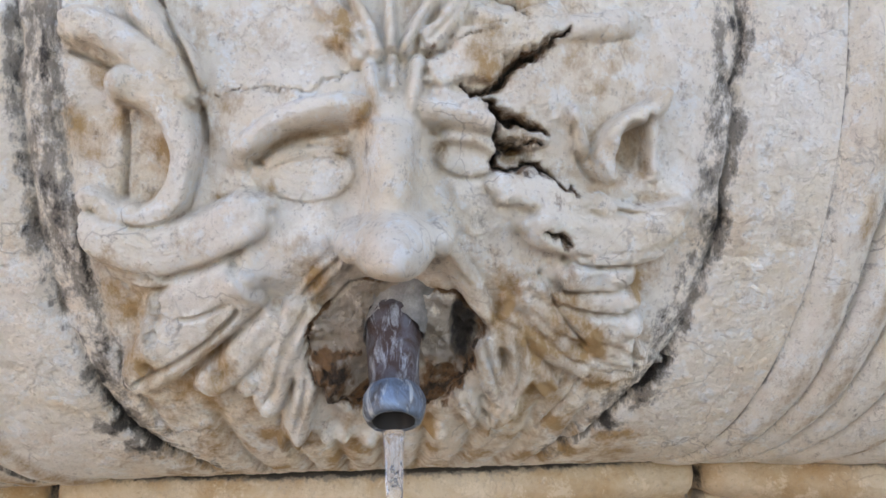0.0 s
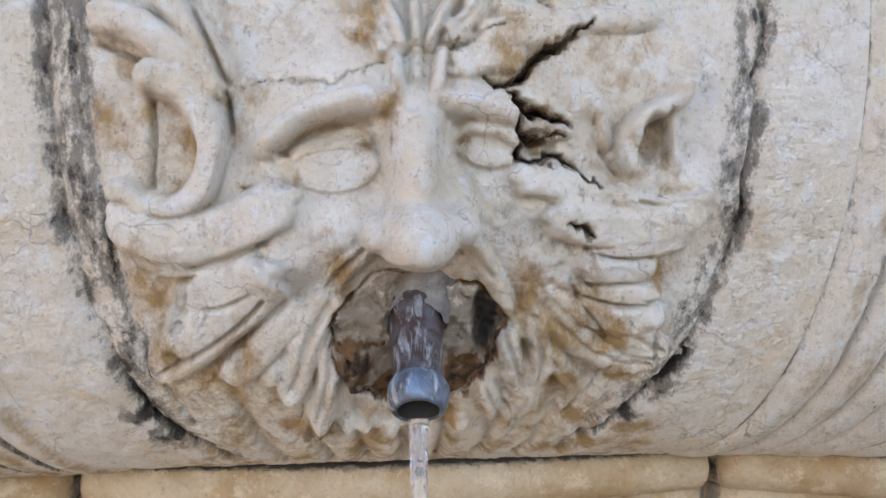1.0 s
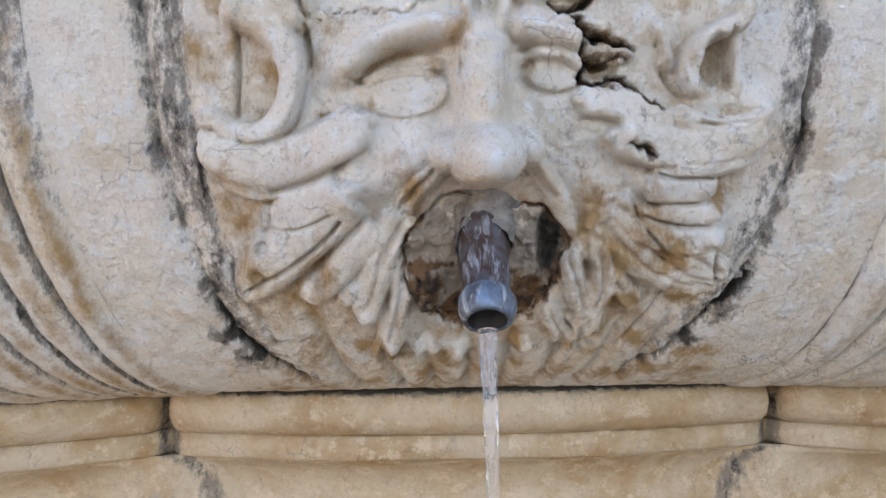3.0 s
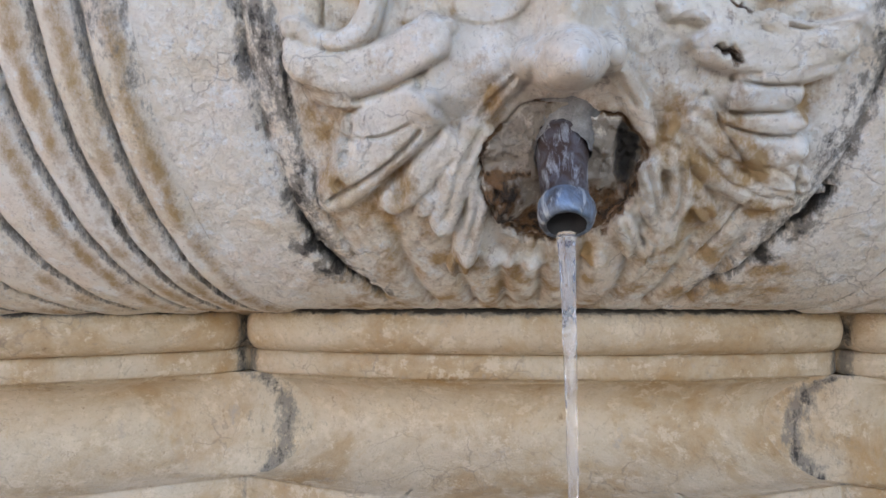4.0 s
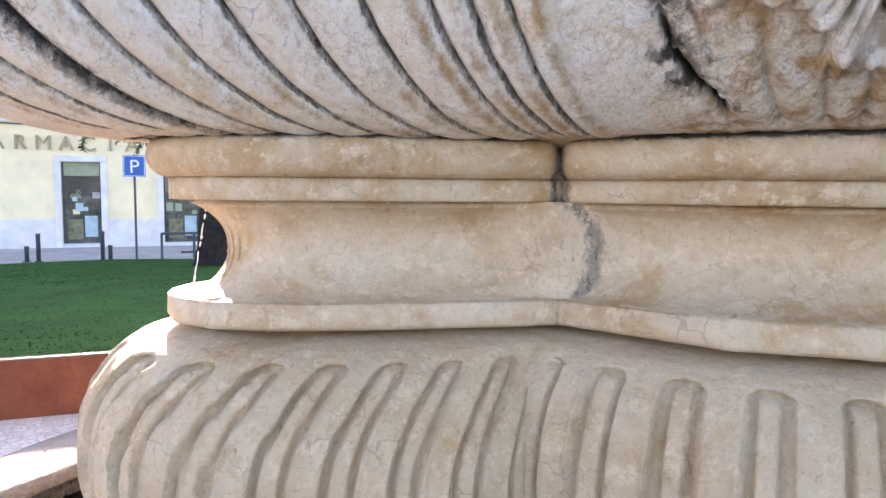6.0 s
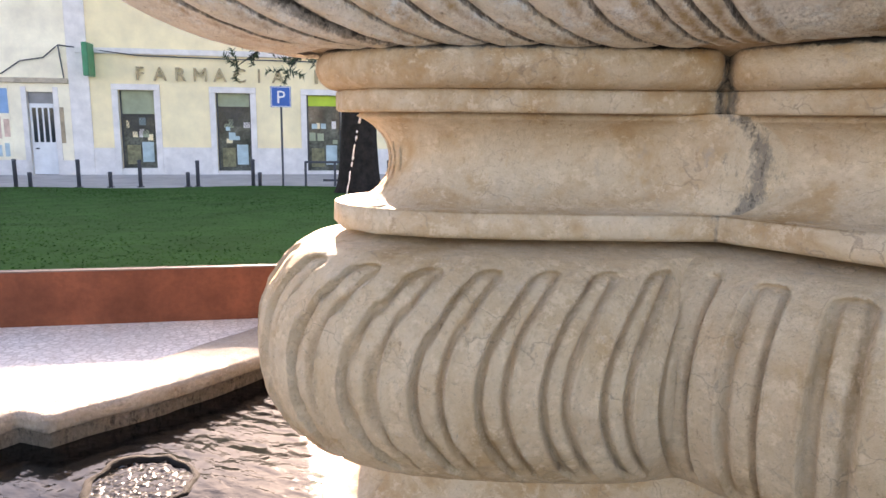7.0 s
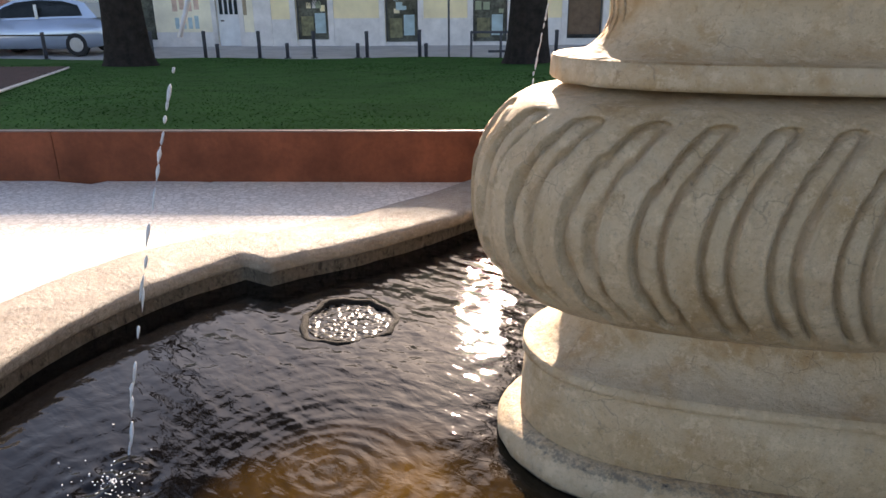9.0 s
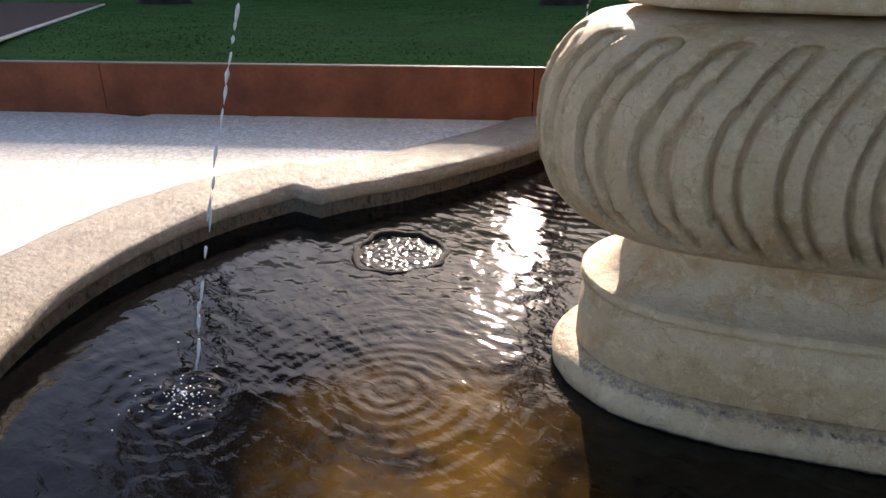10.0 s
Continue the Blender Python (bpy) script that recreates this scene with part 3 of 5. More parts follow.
# the two deep grooves beside the panel, black with lichen
G_LEFT = rounded([(-36.3, 75), (-35.7, 66), (-35.6, 60), (-35.4, 53), (-34.7, 46.1), (-33.6, 39.3), (-32.8, 33.2), (-31.2, 26.9), (-29.0, 20.9), (-26.0, 15.6), (-22.5, 10.0)])
G_RIGHT = rounded([(37.0, 75), (36.5, 67.9), (36.4, 64), (36.1, 59), (35.6, 51.8), (35.1, 44.8), (33.8, 38.6), (31.7, 30.5), (29.2, 24.5), (25.8, 19.6), (21.5, 12.5)])
lichen_shade = np.zeros_like(H)
mottle = fbm(Xc / 1.1, Tc / 2.2, 76, 5)
for line, soft in ((G_LEFT, 2.3), (G_RIGHT, 2.4)):
    d, al = near_line(Xc + 0.7 * fbm(Xc / 3, Tc / 3, 5), Tc, line)
    side = np.clip(1.0 - 0.45 * np.sign(np.abs(Xc) - np.interp(Tc, [p[1] for p in line[::-1]], [abs(p[0]) for p in line[::-1]])), 0.5, 1.45)
    deep = np.clip(0.55 + 0.6 * fbm(Xc / 4, Tc / 7, 79) + 0.5 * np.clip((30 - Tc) / 12, 0, 1), 0.15, 1.5)
    H = H - 1.0 * deep * np.exp(-(d / (0.45 + 0.2 * fbm(Xc / 3, Tc / 3, 78))) ** 2) - 0.55 * np.exp(-(d / 1.5) ** 2)
    lichen_shade = np.maximum(lichen_shade, (0.55 + 0.3 * mottle) * np.exp(-(d / 0.7) ** 2) * np.clip(0.6 + 0.5 * deep, 0, 1.1))
    lichen_shade = np.maximum(lichen_shade, (0.35 + 0.36 * mottle) * np.exp(-(d / (1.1 * soft * side)) ** 4))
d, al = near_line(Xc, Tc, [(-33.4, 75), (-33.1, 60.8), (-32.6, 50.4), (-31.6, 42.2), (-30.6, 35), (-29.0, 28)])
lichen_shade = np.maximum(lichen_shade, (0.41 + 0.40 * fbm(Xc / 0.8, Tc / 5, 75, 5)) * np.exp(-(d / 2.3) ** 4))
for x, t, r in ((-29.6, 21.5, 3.2), (-27.8, 17.0, 3.0), (-31.2, 28, 2.4), (28.6, 23.5, 2.6), (30.4, 27, 2.2), (26.0, 19.0, 2.2)):
    lichen_shade = np.maximum(lichen_shade, (0.62 + 0.55 * fbm(Xc / 1.5, Tc / 1.5, 74, 5)) * np.exp(-(np.hypot(Xc - x, (Tc - t)) / r) ** 2))
for line in ([(-30.6, 23.0), (-28.4, 19.2), (-27.2, 16.6), (-25.2, 14.4), (-22.5, 11.0)], [(31.6, 29.0), (29.6, 25.2), (28.2, 24.0), (26.2, 20.5)]):
    d, al = near_line(Xc + 1.1 * fbm(Xc / 1.4, Tc / 1.4, 66), Tc + 1.1 * fbm(Xc / 1.4, Tc / 1.4, 67), line)
    H = H - 1.5 * np.exp(-(d / 0.40) ** 2)
    lichen_shade = np.maximum(lichen_shade, 0.95 * np.exp(-(d / 0.55) ** 2))
# raised flat edge of the panel
d, al = near_line(Xc, Tc, [(-32.2, 76), (-31.5, 57), (-30.9, 47.6), (-29.8, 39.6), (-28.1, 29.3), (-24.8, 19.1)])
H = H - 0.5 * np.exp(-(d / 0.5) ** 2)
# cracks
CRACK_A = [(17.4, 64.5), (15.6, 63.1), (13.4, 62.0), (10.8, 59.7), (9.9, 58.9), (7.7, 58.4), (6.4, 58.7)]
CRACK_B = [(8.6, 58.3), (10.1, 56.9), (11.7, 55.9), (14.0, 54.9), (15.8, 54.2)]
CRACK_C = [(10.1, 56.7), (10.8, 55.3), (10.7, 53.6), (11.2, 52.7), (10.6, 51.4), (12.0, 51.1), (15.2, 51.1), (17.0, 49.9), (18.9, 48.6)]
CRACK_D = [(-17.7, 57.7), (-14.6, 58.5), (-11.4, 58.4), (-6.6, 58.4), (-4.4, 59.6), (0.5, 61.6), (4.4, 62.4), (7.7, 63.7), (11.7, 65.0)]
jx, jt = Xc + 0.9 * fbm(Xc / 1.6, Tc / 1.6, 60) + 0.4 * fbm(Xc / 0.6, Tc / 0.6, 61), Tc + 0.9 * fbm(Xc / 1.6, Tc / 1.6, 70) + 0.4 * fbm(Xc / 0.6, Tc / 0.6, 71)
crack_rust = np.zeros_like(H)
for line, w, h, dark in ((CRACK_A, 0.42, 2.6, 0.75), (CRACK_B, 0.50, 3.2, 0.85), (CRACK_C, 0.42, 2.6, 0.8), (CRACK_D, 0.15, 0.45, 0.35),
                         ([(14.7, 45.0), (16.6, 44.3), (18.1, 43.9)], 0.4, 2.0, 0.7), ([(10.2, 53.0), (12.2, 53.4), (14.8, 53.1)], 0.5, 2.4, 0.6),
                         ([(-17.8, 47.9), (-15.1, 48.4), (-12.4, 48.0)], 0.15, 0.4, 0.2), ([(10.2, 67.8), (12.5, 67.2), (14, 66)], 0.3, 1.0, 0.4)):
    d, al = near_line(jx, jt, line)
    wv = w * (1 - 0.75 * np.abs(2 * al - 1) ** 2)
    H = H - h * np.exp(-(d / wv) ** 2) * (1 - 0.6 * np.abs(2 * al - 1) ** 3)
    lichen_shade = np.maximum(lichen_shade, dark * np.exp(-(d / (wv * 0.7)) ** 2))
    crack_rust = np.maximum(crack_rust, 0.6 * dark * np.exp(-(d / (wv * 1.7)) ** 2))
# the broken mouth, patched with mortar
mr = np.hypot((Xc - 0.4) / 9.2, (Tc - 32.8) / np.where(Tc > 32.8, 6.9, 11.2)) + 0.18 * fbm(Xc / 3.5, Tc / 3.5, 80) + 0.05 * fbm(Xc / 1.2, Tc / 1.2, 81)
inside = np.clip((1.0 - mr) * 12, 0, 1)
rough = fbm(Xc / 1.1, Tc / 1.1, 85, 4)
lump = np.exp(-(np.hypot((Xc + 6.4) / 3.0, (Tc - 28.4) / 3.6) + 0.25 * rough) ** 4)
band_r = np.exp(-(np.hypot((Xc - 7.9 + 0.5 * rough) / 1.7, (Tc - 34.5) / 5.2)) ** 4)
moss = np.exp(-(np.hypot((Xc - 5.0) / 3.2, (Tc - 27.0) / 3.2) + 0.2 * rough) ** 4)
flake = np.floor(2.6 * fbm(Xc / 3.2 + 7, Tc / 3.2, 83, 4) + 0.5) / 2.6
patch = 1.0 + 0.7 * np.clip((Tc - 33) / 6, 0, 1) + 1.1 * flake + 0.55 * rough + 0.3 * fbm(Xc / 0.5, Tc / 0.5, 84, 3) - 2.0 * np.clip((32 - Tc) / 6, 0, 1) * (1 - lump) + lump * (1.7 + 0.9 * rough) - 1.8 * band_r
patch = np.maximum(patch, 0.3 * rough + 0.6 - 0.55 * np.hypot(Xc - 0.4, Tc - 36.5))
H = H * (1 - inside) + inside * patch - 1.0 * np.exp(-((mr - 1.0) / 0.03) ** 2)
mortar = (0.62 + 0.3 * rough) * inside
# near-black in the right hollow, dark brown along the lower edge
rust = inside * np.maximum.reduce([lump * (0.60 + 0.75 * rough), moss * (0.48 + 0.7 * rough), band_r * 1.0, 0.62 * np.clip((27.5 - Tc) / 2, 0, 1), 0.8 * np.exp(-((mr - 0.93) / 0.06) ** 2) * (Tc < 30), 0.5 * np.exp(-((Tc - 31.6 - 0.8 * rough) / 0.7) ** 2) * (Xc < -3)])
rust = np.maximum(np.maximum(rust, crack_rust), (0.5 + 0.4 * rough) * np.exp(-((mr - 0.99) / 0.04) ** 2))
lichen_shade = np.maximum(lichen_shade, inside * np.maximum(1.0 * band_r, 0.45 * np.exp(-((flake - 0.19) / 0.02) ** 2) * (Tc > 31)))
H = H - 1.4 * np.exp(-(np.hypot(Xc + 6.8, Tc - 29.9) / 0.5) ** 2)
rust = np.maximum(rust, 0.9 * np.exp(-(np.hypot(Xc + 6.8, Tc - 29.9) / 0.5) ** 4))
ochre = np.zeros_like(H)
wob = fbm(Xc / 2.4, Tc / 2.4, 91, 4)
for x, t, r in ((-18.2, 30.9, 2.2), (-26.6, 38.1, 2.6), (-25.8, 31.7, 1.8), (-28.4, 52.5, 1.6), (-27.8, 59.9, 1.3), (-30.3, 55.6, 1.2), (-5.0, 53.2, 1.0), (16.2, 32.2, 4.2), (23.9, 26.0, 2.4), (21.2, 32.1, 2.6), (26.1, 38.7, 1.4), (-11.6, 49.0, 0.6), (-21.2, 23.3, 3.0),
                (-20.0, 17.2, 2.5), (19.3, 19.7, 3.0), (-7.5, 40.2, 1.8), (24.0, 50.9, 1.4), (-2.8, 56.0, 1.2), (-4.9, 64.4, 1.6), (9.4, 61.6, 1.8), (12.9, 52.3, 1.5), (12.0, 36.6, 2.6), (17, 27, 3.2), (5.2, 53.0, 0.9), (14, 67.5, 1.4)):
    ochre = np.maximum(ochre, (0.62 + 0.6 * wob) * np.exp(-(np.hypot(Xc - x, (Tc - t) * 0.62) / (1.15 * r)) ** 2))
# brown streaks in flutes and under the beard; faint yellow where relief is low
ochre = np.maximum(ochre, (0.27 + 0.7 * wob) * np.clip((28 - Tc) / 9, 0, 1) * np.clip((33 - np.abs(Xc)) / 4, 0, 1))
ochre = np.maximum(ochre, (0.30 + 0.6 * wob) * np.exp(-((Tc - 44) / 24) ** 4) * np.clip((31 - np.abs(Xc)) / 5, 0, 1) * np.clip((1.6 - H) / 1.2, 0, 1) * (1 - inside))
edge = np.clip((PANEL_S - np.abs(Sg)) / 0.01, 0, 1)
H = H * edge
grid_object("mask_relief", bowl_points(Sg, Tg, H / 100), STONE, fountain, "cracked carved stone grotesque mask with leafy scrolls", {"lichen_shade": lichen_shade, "ochre": ochre, "mortar": mortar, "rust": rust})

# the gadrooned corners of the bowl, and plain panels on the other three sides
RIBS = [0.36, 0.405, 0.445, 0.487, 0.56, 0.635, 0.71, 0.785, 0.86, 0.935, 1.01, 1.085]
RIBS = RIBS + [QUARTER - r for r in reversed(RIBS)]
s_c = np.linspace(0.36, QUARTER - 0.36, 700)
t_c = np.linspace(0, T_LIN[-1], 110)
Sc, Tcn = np.meshgrid(s_c, t_c, indexing="ij")
jit = Sc + 0.004 * fbm(Sc * 9, Tcn * 14, 11, 3)
hc = np.zeros_like(Sc)
lich_dark_c, och_c = np.zeros_like(Sc), np.zeros_like(Sc)
for i, (r0, r1) in enumerate(zip(RIBS, RIBS[1:])):
    u = (jit - r0) / (r1 - r0)
    hgt = 0.016 if r1 - r0 > 0.05 else 0.011
    hc = np.where((u >= 0) & (u < 1), hgt * (1 - (2 * u - 0.9).clip(-1, 1) ** 2 * 0.8) , hc)
    hc = hc - 0.016 * np.exp(-((jit - r1) / 0.0055) ** 2)
    # a grey line along each groove between ribs
    lich_dark_c = np.maximum(lich_dark_c, (0.40 + 0.25 * fbm(Sc * 20, Tcn * 9, 29, 3)) * np.exp(-((jit - r1) / 0.0036) ** 2))
    och_c = np.maximum(och_c, ((0.50 if i < 4 else 0.26) + 0.35 * fbm(Sc * 12, Tcn * 8, 23 + i, 4)) * np.exp(-((jit - r0 - 0.014) / 0.010) ** 2))
hc = hc * np.clip((Sc - 0.36) / 0.015, 0, 1) * np.clip((QUARTER - 0.36 - Sc) / 0.015, 0, 1)
hc = hc * (0.45 + 0.55 * np.clip(Tcn / 0.25, 0, 1)) + 0.0022 * fbm(Sc * 40, Tcn * 40, 15, 4)
lich_dark_c = np.maximum(lich_dark_c, (0.62 + 0.4 * fbm(Sc * 30, Tcn * 12, 18, 4)) * np.exp(-((jit - RIBS[9]) / 0.020) ** 2))
lich_dark_c = np.maximum(lich_dark_c, (0.40 + 0.3 * fbm(Sc * 60, Tcn * 15, 19)) * np.exp(-((Sc - 0.372) / 0.036) ** 4) * np.clip((Tcn - 0.30) / 0.18, 0, 1))


corner = grid_object("bowl_corner", bowl_points(-Sc, Tcn, hc), STONE, fountain, "gadrooned limestone underside of the bowl", {"lichen_shade": lich_dark_c, "ochre": och_c, "mortar": hc * 0, "rust": hc * 0}, flip=True)
sp, tp = np.meshgrid(np.linspace(-0.36, 0.36, 60), np.linspace(0, T_LIN[-1], 60), indexing="ij")
panel = grid_object("bowl_panel", bowl_points(sp, tp, 0.003 * fbm(sp * 30, tp * 30, 2)), STONE, fountain)
panel.matrix_world = TURNS[1]
for m in TURNS[1:]:
    c = new("bowl_corner", corner.data)
    c.parent, c.matrix_world = fountain, m
for m in TURNS[2:]:
    c = new("bowl_panel", panel.data)
    c.parent, c.matrix_world = fountain, m


def rounded_square(half):
    quarter = [(x * half, y * half) for x, y in zip(S_X[::40], S_Y[::40])][:-1]
    out = []
    for k in range(4):
        out += [(x, 0.9 + y) for x, y in quarter]
        quarter = [(-y, x) for x, y in quarter]
    return out


def ring_stack(levels):
    """A closed body of stacked rounded squares (half-width, z)."""
    bm = bmesh.new()
    rings = [[bm.verts.new((x, y, z)) for x, y in rounded_square(h)] for h, z in levels]
    for a, b in zip(rings, rings[1:]):
        for k in range(len(a)):
            bm.faces.new((a[k], a[(k + 1) % len(a)], b[(k + 1) % len(a)], b[k]))
    bm.faces.new(rings[0][::-1])
    bm.faces.new(rings[-1])
    return bm


part("bowl_rim", ring_stack([(1.30, 1.66), (1.345, 1.675), (1.37, 1.70), (1.37, 1.74), (1.34, 1.76), (1.28, 1.76), (1.24, 1.71), (1.22, 1.67)]), STONE_WARM, fountain)
part("bowl_core", ring_stack([(0.90, 1.06), (0.99, 1.080), (0.96, 1.11), (0.96, 1.60)]), STONE_WARM, fountain)

# ---- the pedestal: four front lobes and four corner lobes ----
LOBES = {
    "front": [(-0.465, -0.037), (-0.206, -0.105), (0.206, -0.105), (0.465, -0.037)],
    "front_low": [(-0.465, -0.030), (-0.206, -0.150), (0.206, -0.150), (0.465, -0.030)],
    "corner": [(-0.937, 0.435), (-1.135, 0.06), (-1.162, -0.146), (-1.046, -0.262), (-0.84, -0.238), (-0.465, -0.037)],
}


END_RUN = {"front": 0.076, "front_low": 0.076, "corner": 0.13}      # how far each lobe runs on into its neighbour


def lobe_line(kind, soften=0, step=0.02):
    """The lobe's plan, run on past both re-entrant corners, in small steps, with its outward normals."""
    pts = LOBES[kind]
    run = END_RUN[kind]
    pts = [tuple(Vector(pts[0]) + (Vector(pts[0]) - Vector(pts[1])).normalized() * run)] + pts[1:-1] + [tuple(Vector(pts[-1]) + (Vector(pts[-1]) - Vector(pts[-2])).normalized() * run)]
    if soften:
        pts = rounded(pts, soften)
    fine = []
    for a, b in zip(pts, pts[1:]):
        n = max(1, int((Vector(b) - Vector(a)).length / step))
        fine += [tuple(Vector(a).lerp(Vector(b), k / n)) for k in range(n)]
    fine.append(pts[-1])
    P = np.array(fine)
    d = np.diff(P, axis=0)
    d /= np.linalg.norm(d, axis=1)[:, None]
    nrm = np.stack([d[:, 1], -d[:, 0]], -1)
    out = np.empty_like(P)
    out[0], out[-1] = nrm[0], nrm[-1]
    for i in range(1, len(P) - 1):
        b = nrm[i - 1] + nrm[i]
        b /= np.linalg.norm(b)
        out[i] = b / max(0.5, float(b @ nrm[i]))
    return P, out


def ends(kind, s, total):
    """Distance along the lobe from its nearer re-entrant corner; negative past it."""
    e = END_RUN[kind]
    return np.minimum(s - e, total - e - s)


def sweep(name, kind, profile, material, soften=0, label="", wear=0.0015, extra=None, step=0.02, rise=0.0, stain_shade=None, swell=None):
    """A moulding: the profile [(outwards, z)...] carried round a lobe; copies on the other sides share its mesh."""
    P, N = lobe_line(kind, soften, step)
    prof = np.array(profile)
    prof[:, 1] += rise
    arc = np.r_[0, np.cumsum(np.linalg.norm(np.diff(P, axis=0), axis=1))]
    e = ends(kind, arc, arc[-1])
    off = np.repeat(prof[None, :, 0], len(P), 0)
    if swell:
        off = swell(e[:, None], off)
    G = np.empty((len(P), len(prof), 3))
    AA, ZZ = np.meshgrid(arc, np.arange(len(prof)) * 0.02, indexing="ij")
    w = wear * fbm(AA * 25 + 3, ZZ * 25 + prof[None, :, 1] * 20, 31 + len(name), 4)
    if extra is not None:
        w = w + extra(arc[:, None] + 0 * ZZ, prof[None, :, 1] + 0 * ZZ)
    G[..., :2] = P[:, None, :] + N[:, None, :] * (off + w)[..., None]
    G[..., 2] = prof[None, :, 1]
    dirt_shade = stain_shade(e[:, None] + 0 * ZZ, prof[None, :, 1] + 0 * ZZ) if stain_shade else np.zeros_like(ZZ)
    ob = grid_object(name, G, material, fountain, label, {"lichen_shade": dirt_shade}, flip=True)
    for m in TURNS[1:]:
        c = new(name, ob.data)
        c.parent, c.matrix_world = fountain, m
    return ob


def arc_profile(cd, cz, rd, rz, a0, a1, n=14):
    return [(cd + rd * math.cos(radians(a0 + (a1 - a0) * k / (n - 1))), cz + rz * math.sin(radians(a0 + (a1 - a0) * k / (n - 1)))) for k in range(n)]


UP = 0.021
foot_out = lambda s, z: 0.045 * np.clip(np.minimum(s - 0.076, 1.024 - s) / 0.265, 0, 1) * np.clip((0.90 - z) / 0.10, 0, 1) ** 1.6      # the hollow runs out to the wider lower fillet
notch = lambda e, d: d - 0.036 * np.exp(-(np.maximum(e + 0.004, 0) / 0.020) ** 2) * (d > -0.10)
joint = lambda e, z: 0.60 * np.exp(-((e + 0.0) / 0.012) ** 2)
top_stain = lambda e, z: np.maximum(joint(e, z), 1.05 * np.clip((z - 1.066) / 0.012, 0, 1))
for kind in ("front", "corner"):
    hollow_end = None if kind == "front" else (lambda e, d: d * (1 - 0.9 * np.exp(-(np.maximum(e + 0.02, 0) / 0.085) ** 2)))
    sweep("top_torus", kind, [(-0.15, 1.062)] + arc_profile(-0.005, 1.026, 0.036, 0.036, 92, -90, 18) + [(-0.15, 0.990)], STONE_WARM, 2, "rounded limestone top moulding", 0.002, None, 0.01, UP, top_stain, notch)
    sweep("upper_fillet", kind, [(-0.16, 0.990), (-0.012, 0.990), (-0.008, 0.986), (-0.008, 0.956), (-0.012, 0.952), (-0.16, 0.952)], STONE_WARM, 1 if kind == "corner" else 0, "", 0.0015, None, 0.01, UP, joint, lambda e, d: notch(e, d) + 0.02 * np.exp(-(e / 0.016) ** 2))
    # the shade where two hollows meet is painted in as a dark curve
    sweep("cavetto", kind, [(-0.05, 0.953)] + arc_profile(0.005, 0.868, 0.106 if kind == "corner" else 0.092, 0.085, 115, 245, 20) + [(0.0, 0.790)], STONE_WARM, 2 if kind == "corner" else 1, "hollow limestone moulding with ochre stains", 0.0015, None if kind == "corner" else foot_out, 0.01, UP,
          (lambda e, z: 0.42 * np.exp(-((e + 0.075 * np.sqrt(np.clip(1 - ((z - 0.885) / 0.085) ** 2, 0, 1))) / 0.016) ** 2) + 0.16 * np.exp(-((e + 0.05) / 0.06) ** 4)) if kind == "corner" else (lambda e, z: 0.35 * np.exp(-(e / 0.03) ** 2)), hollow_end)
    sweep("lower_fillet", "front_low" if kind == "front" else kind, [(-0.12, 0.791), (-0.006, 0.791), (0.0, 0.786), (0.002, 0.752), (-0.005, 0.745), (-0.12, 0.745)], STONE_WARM, 1 if kind == "corner" else 0, "chipped limestone fillet", 0.0042, None, 0.01, UP, lambda e, z: np.maximum(0.4 * np.exp(-(e / 0.006) ** 2), 0.85 * (z < 0.753)))


def bulge_profile():
    out = [(-0.10, 0.752), (-0.03, 0.750), (0.0, 0.744)]
    for k in range(80):
        a = radians(70 - 152 * k / 79)
        out.append((-0.02 + 0.17 * math.cos(a) ** 0.9 if math.cos(a) > 0 else -0.02, 0.548 + 0.205 * math.sin(a)))
    return out + [(-0.04, 0.343), (-0.12, 0.342)]


def flutes(kind):
    P, N = lobe_line(kind, 3, 0.003)
    arc = np.r_[0, np.cumsum(np.linalg.norm(np.diff(P, axis=0), axis=1))]
    s_mid = float(arc[-1]) / 2
    pitch = 0.088 if kind == "corner" else 0.100
    s0 = float(arc[np.argmin(np.abs(P[:, 0] + (0.865 if kind == "corner" else 0.145)) + (P[:, 1] > 0))])

    def cut(s, z):
        bow = 0.092 * np.clip(1 - ((z - 0.545) / 0.19) ** 2, 0, 1) * np.tanh((s - s_mid) / 0.1) if kind == "corner" else 0.0
        ph = ((s - s0 + bow) / pitch + 0.5) % 1.0 - 0.5
        w = 0.265
        u = np.abs(ph) / w
        top, bottom = 0.731 - 0.012 * (1 - np.sqrt(1 - np.clip(u, 0, 1) ** 2)), 0.372 + 0.03 * u ** 2
        along = np.clip((top - z) / 0.005, 0, 1) * np.clip((z - bottom) / 0.02, 0, 1)
        channel = np.clip((1 - u) * 9, 0, 1) * np.clip((ends(kind, s, arc[-1]) - 0.03) / 0.02, 0, 1)
        rib = np.exp(-(ph / 0.155) ** 8) * np.clip((top - 0.007 - z) / 0.007, 0, 1)
        lip = np.exp(-((u - 1.12) / 0.10) ** 2) * np.clip((top + 0.01 - z) / 0.02, 0, 1)
        return along * channel * (-0.022 + 0.016 * rib) + 0.003 * lip
    return cut


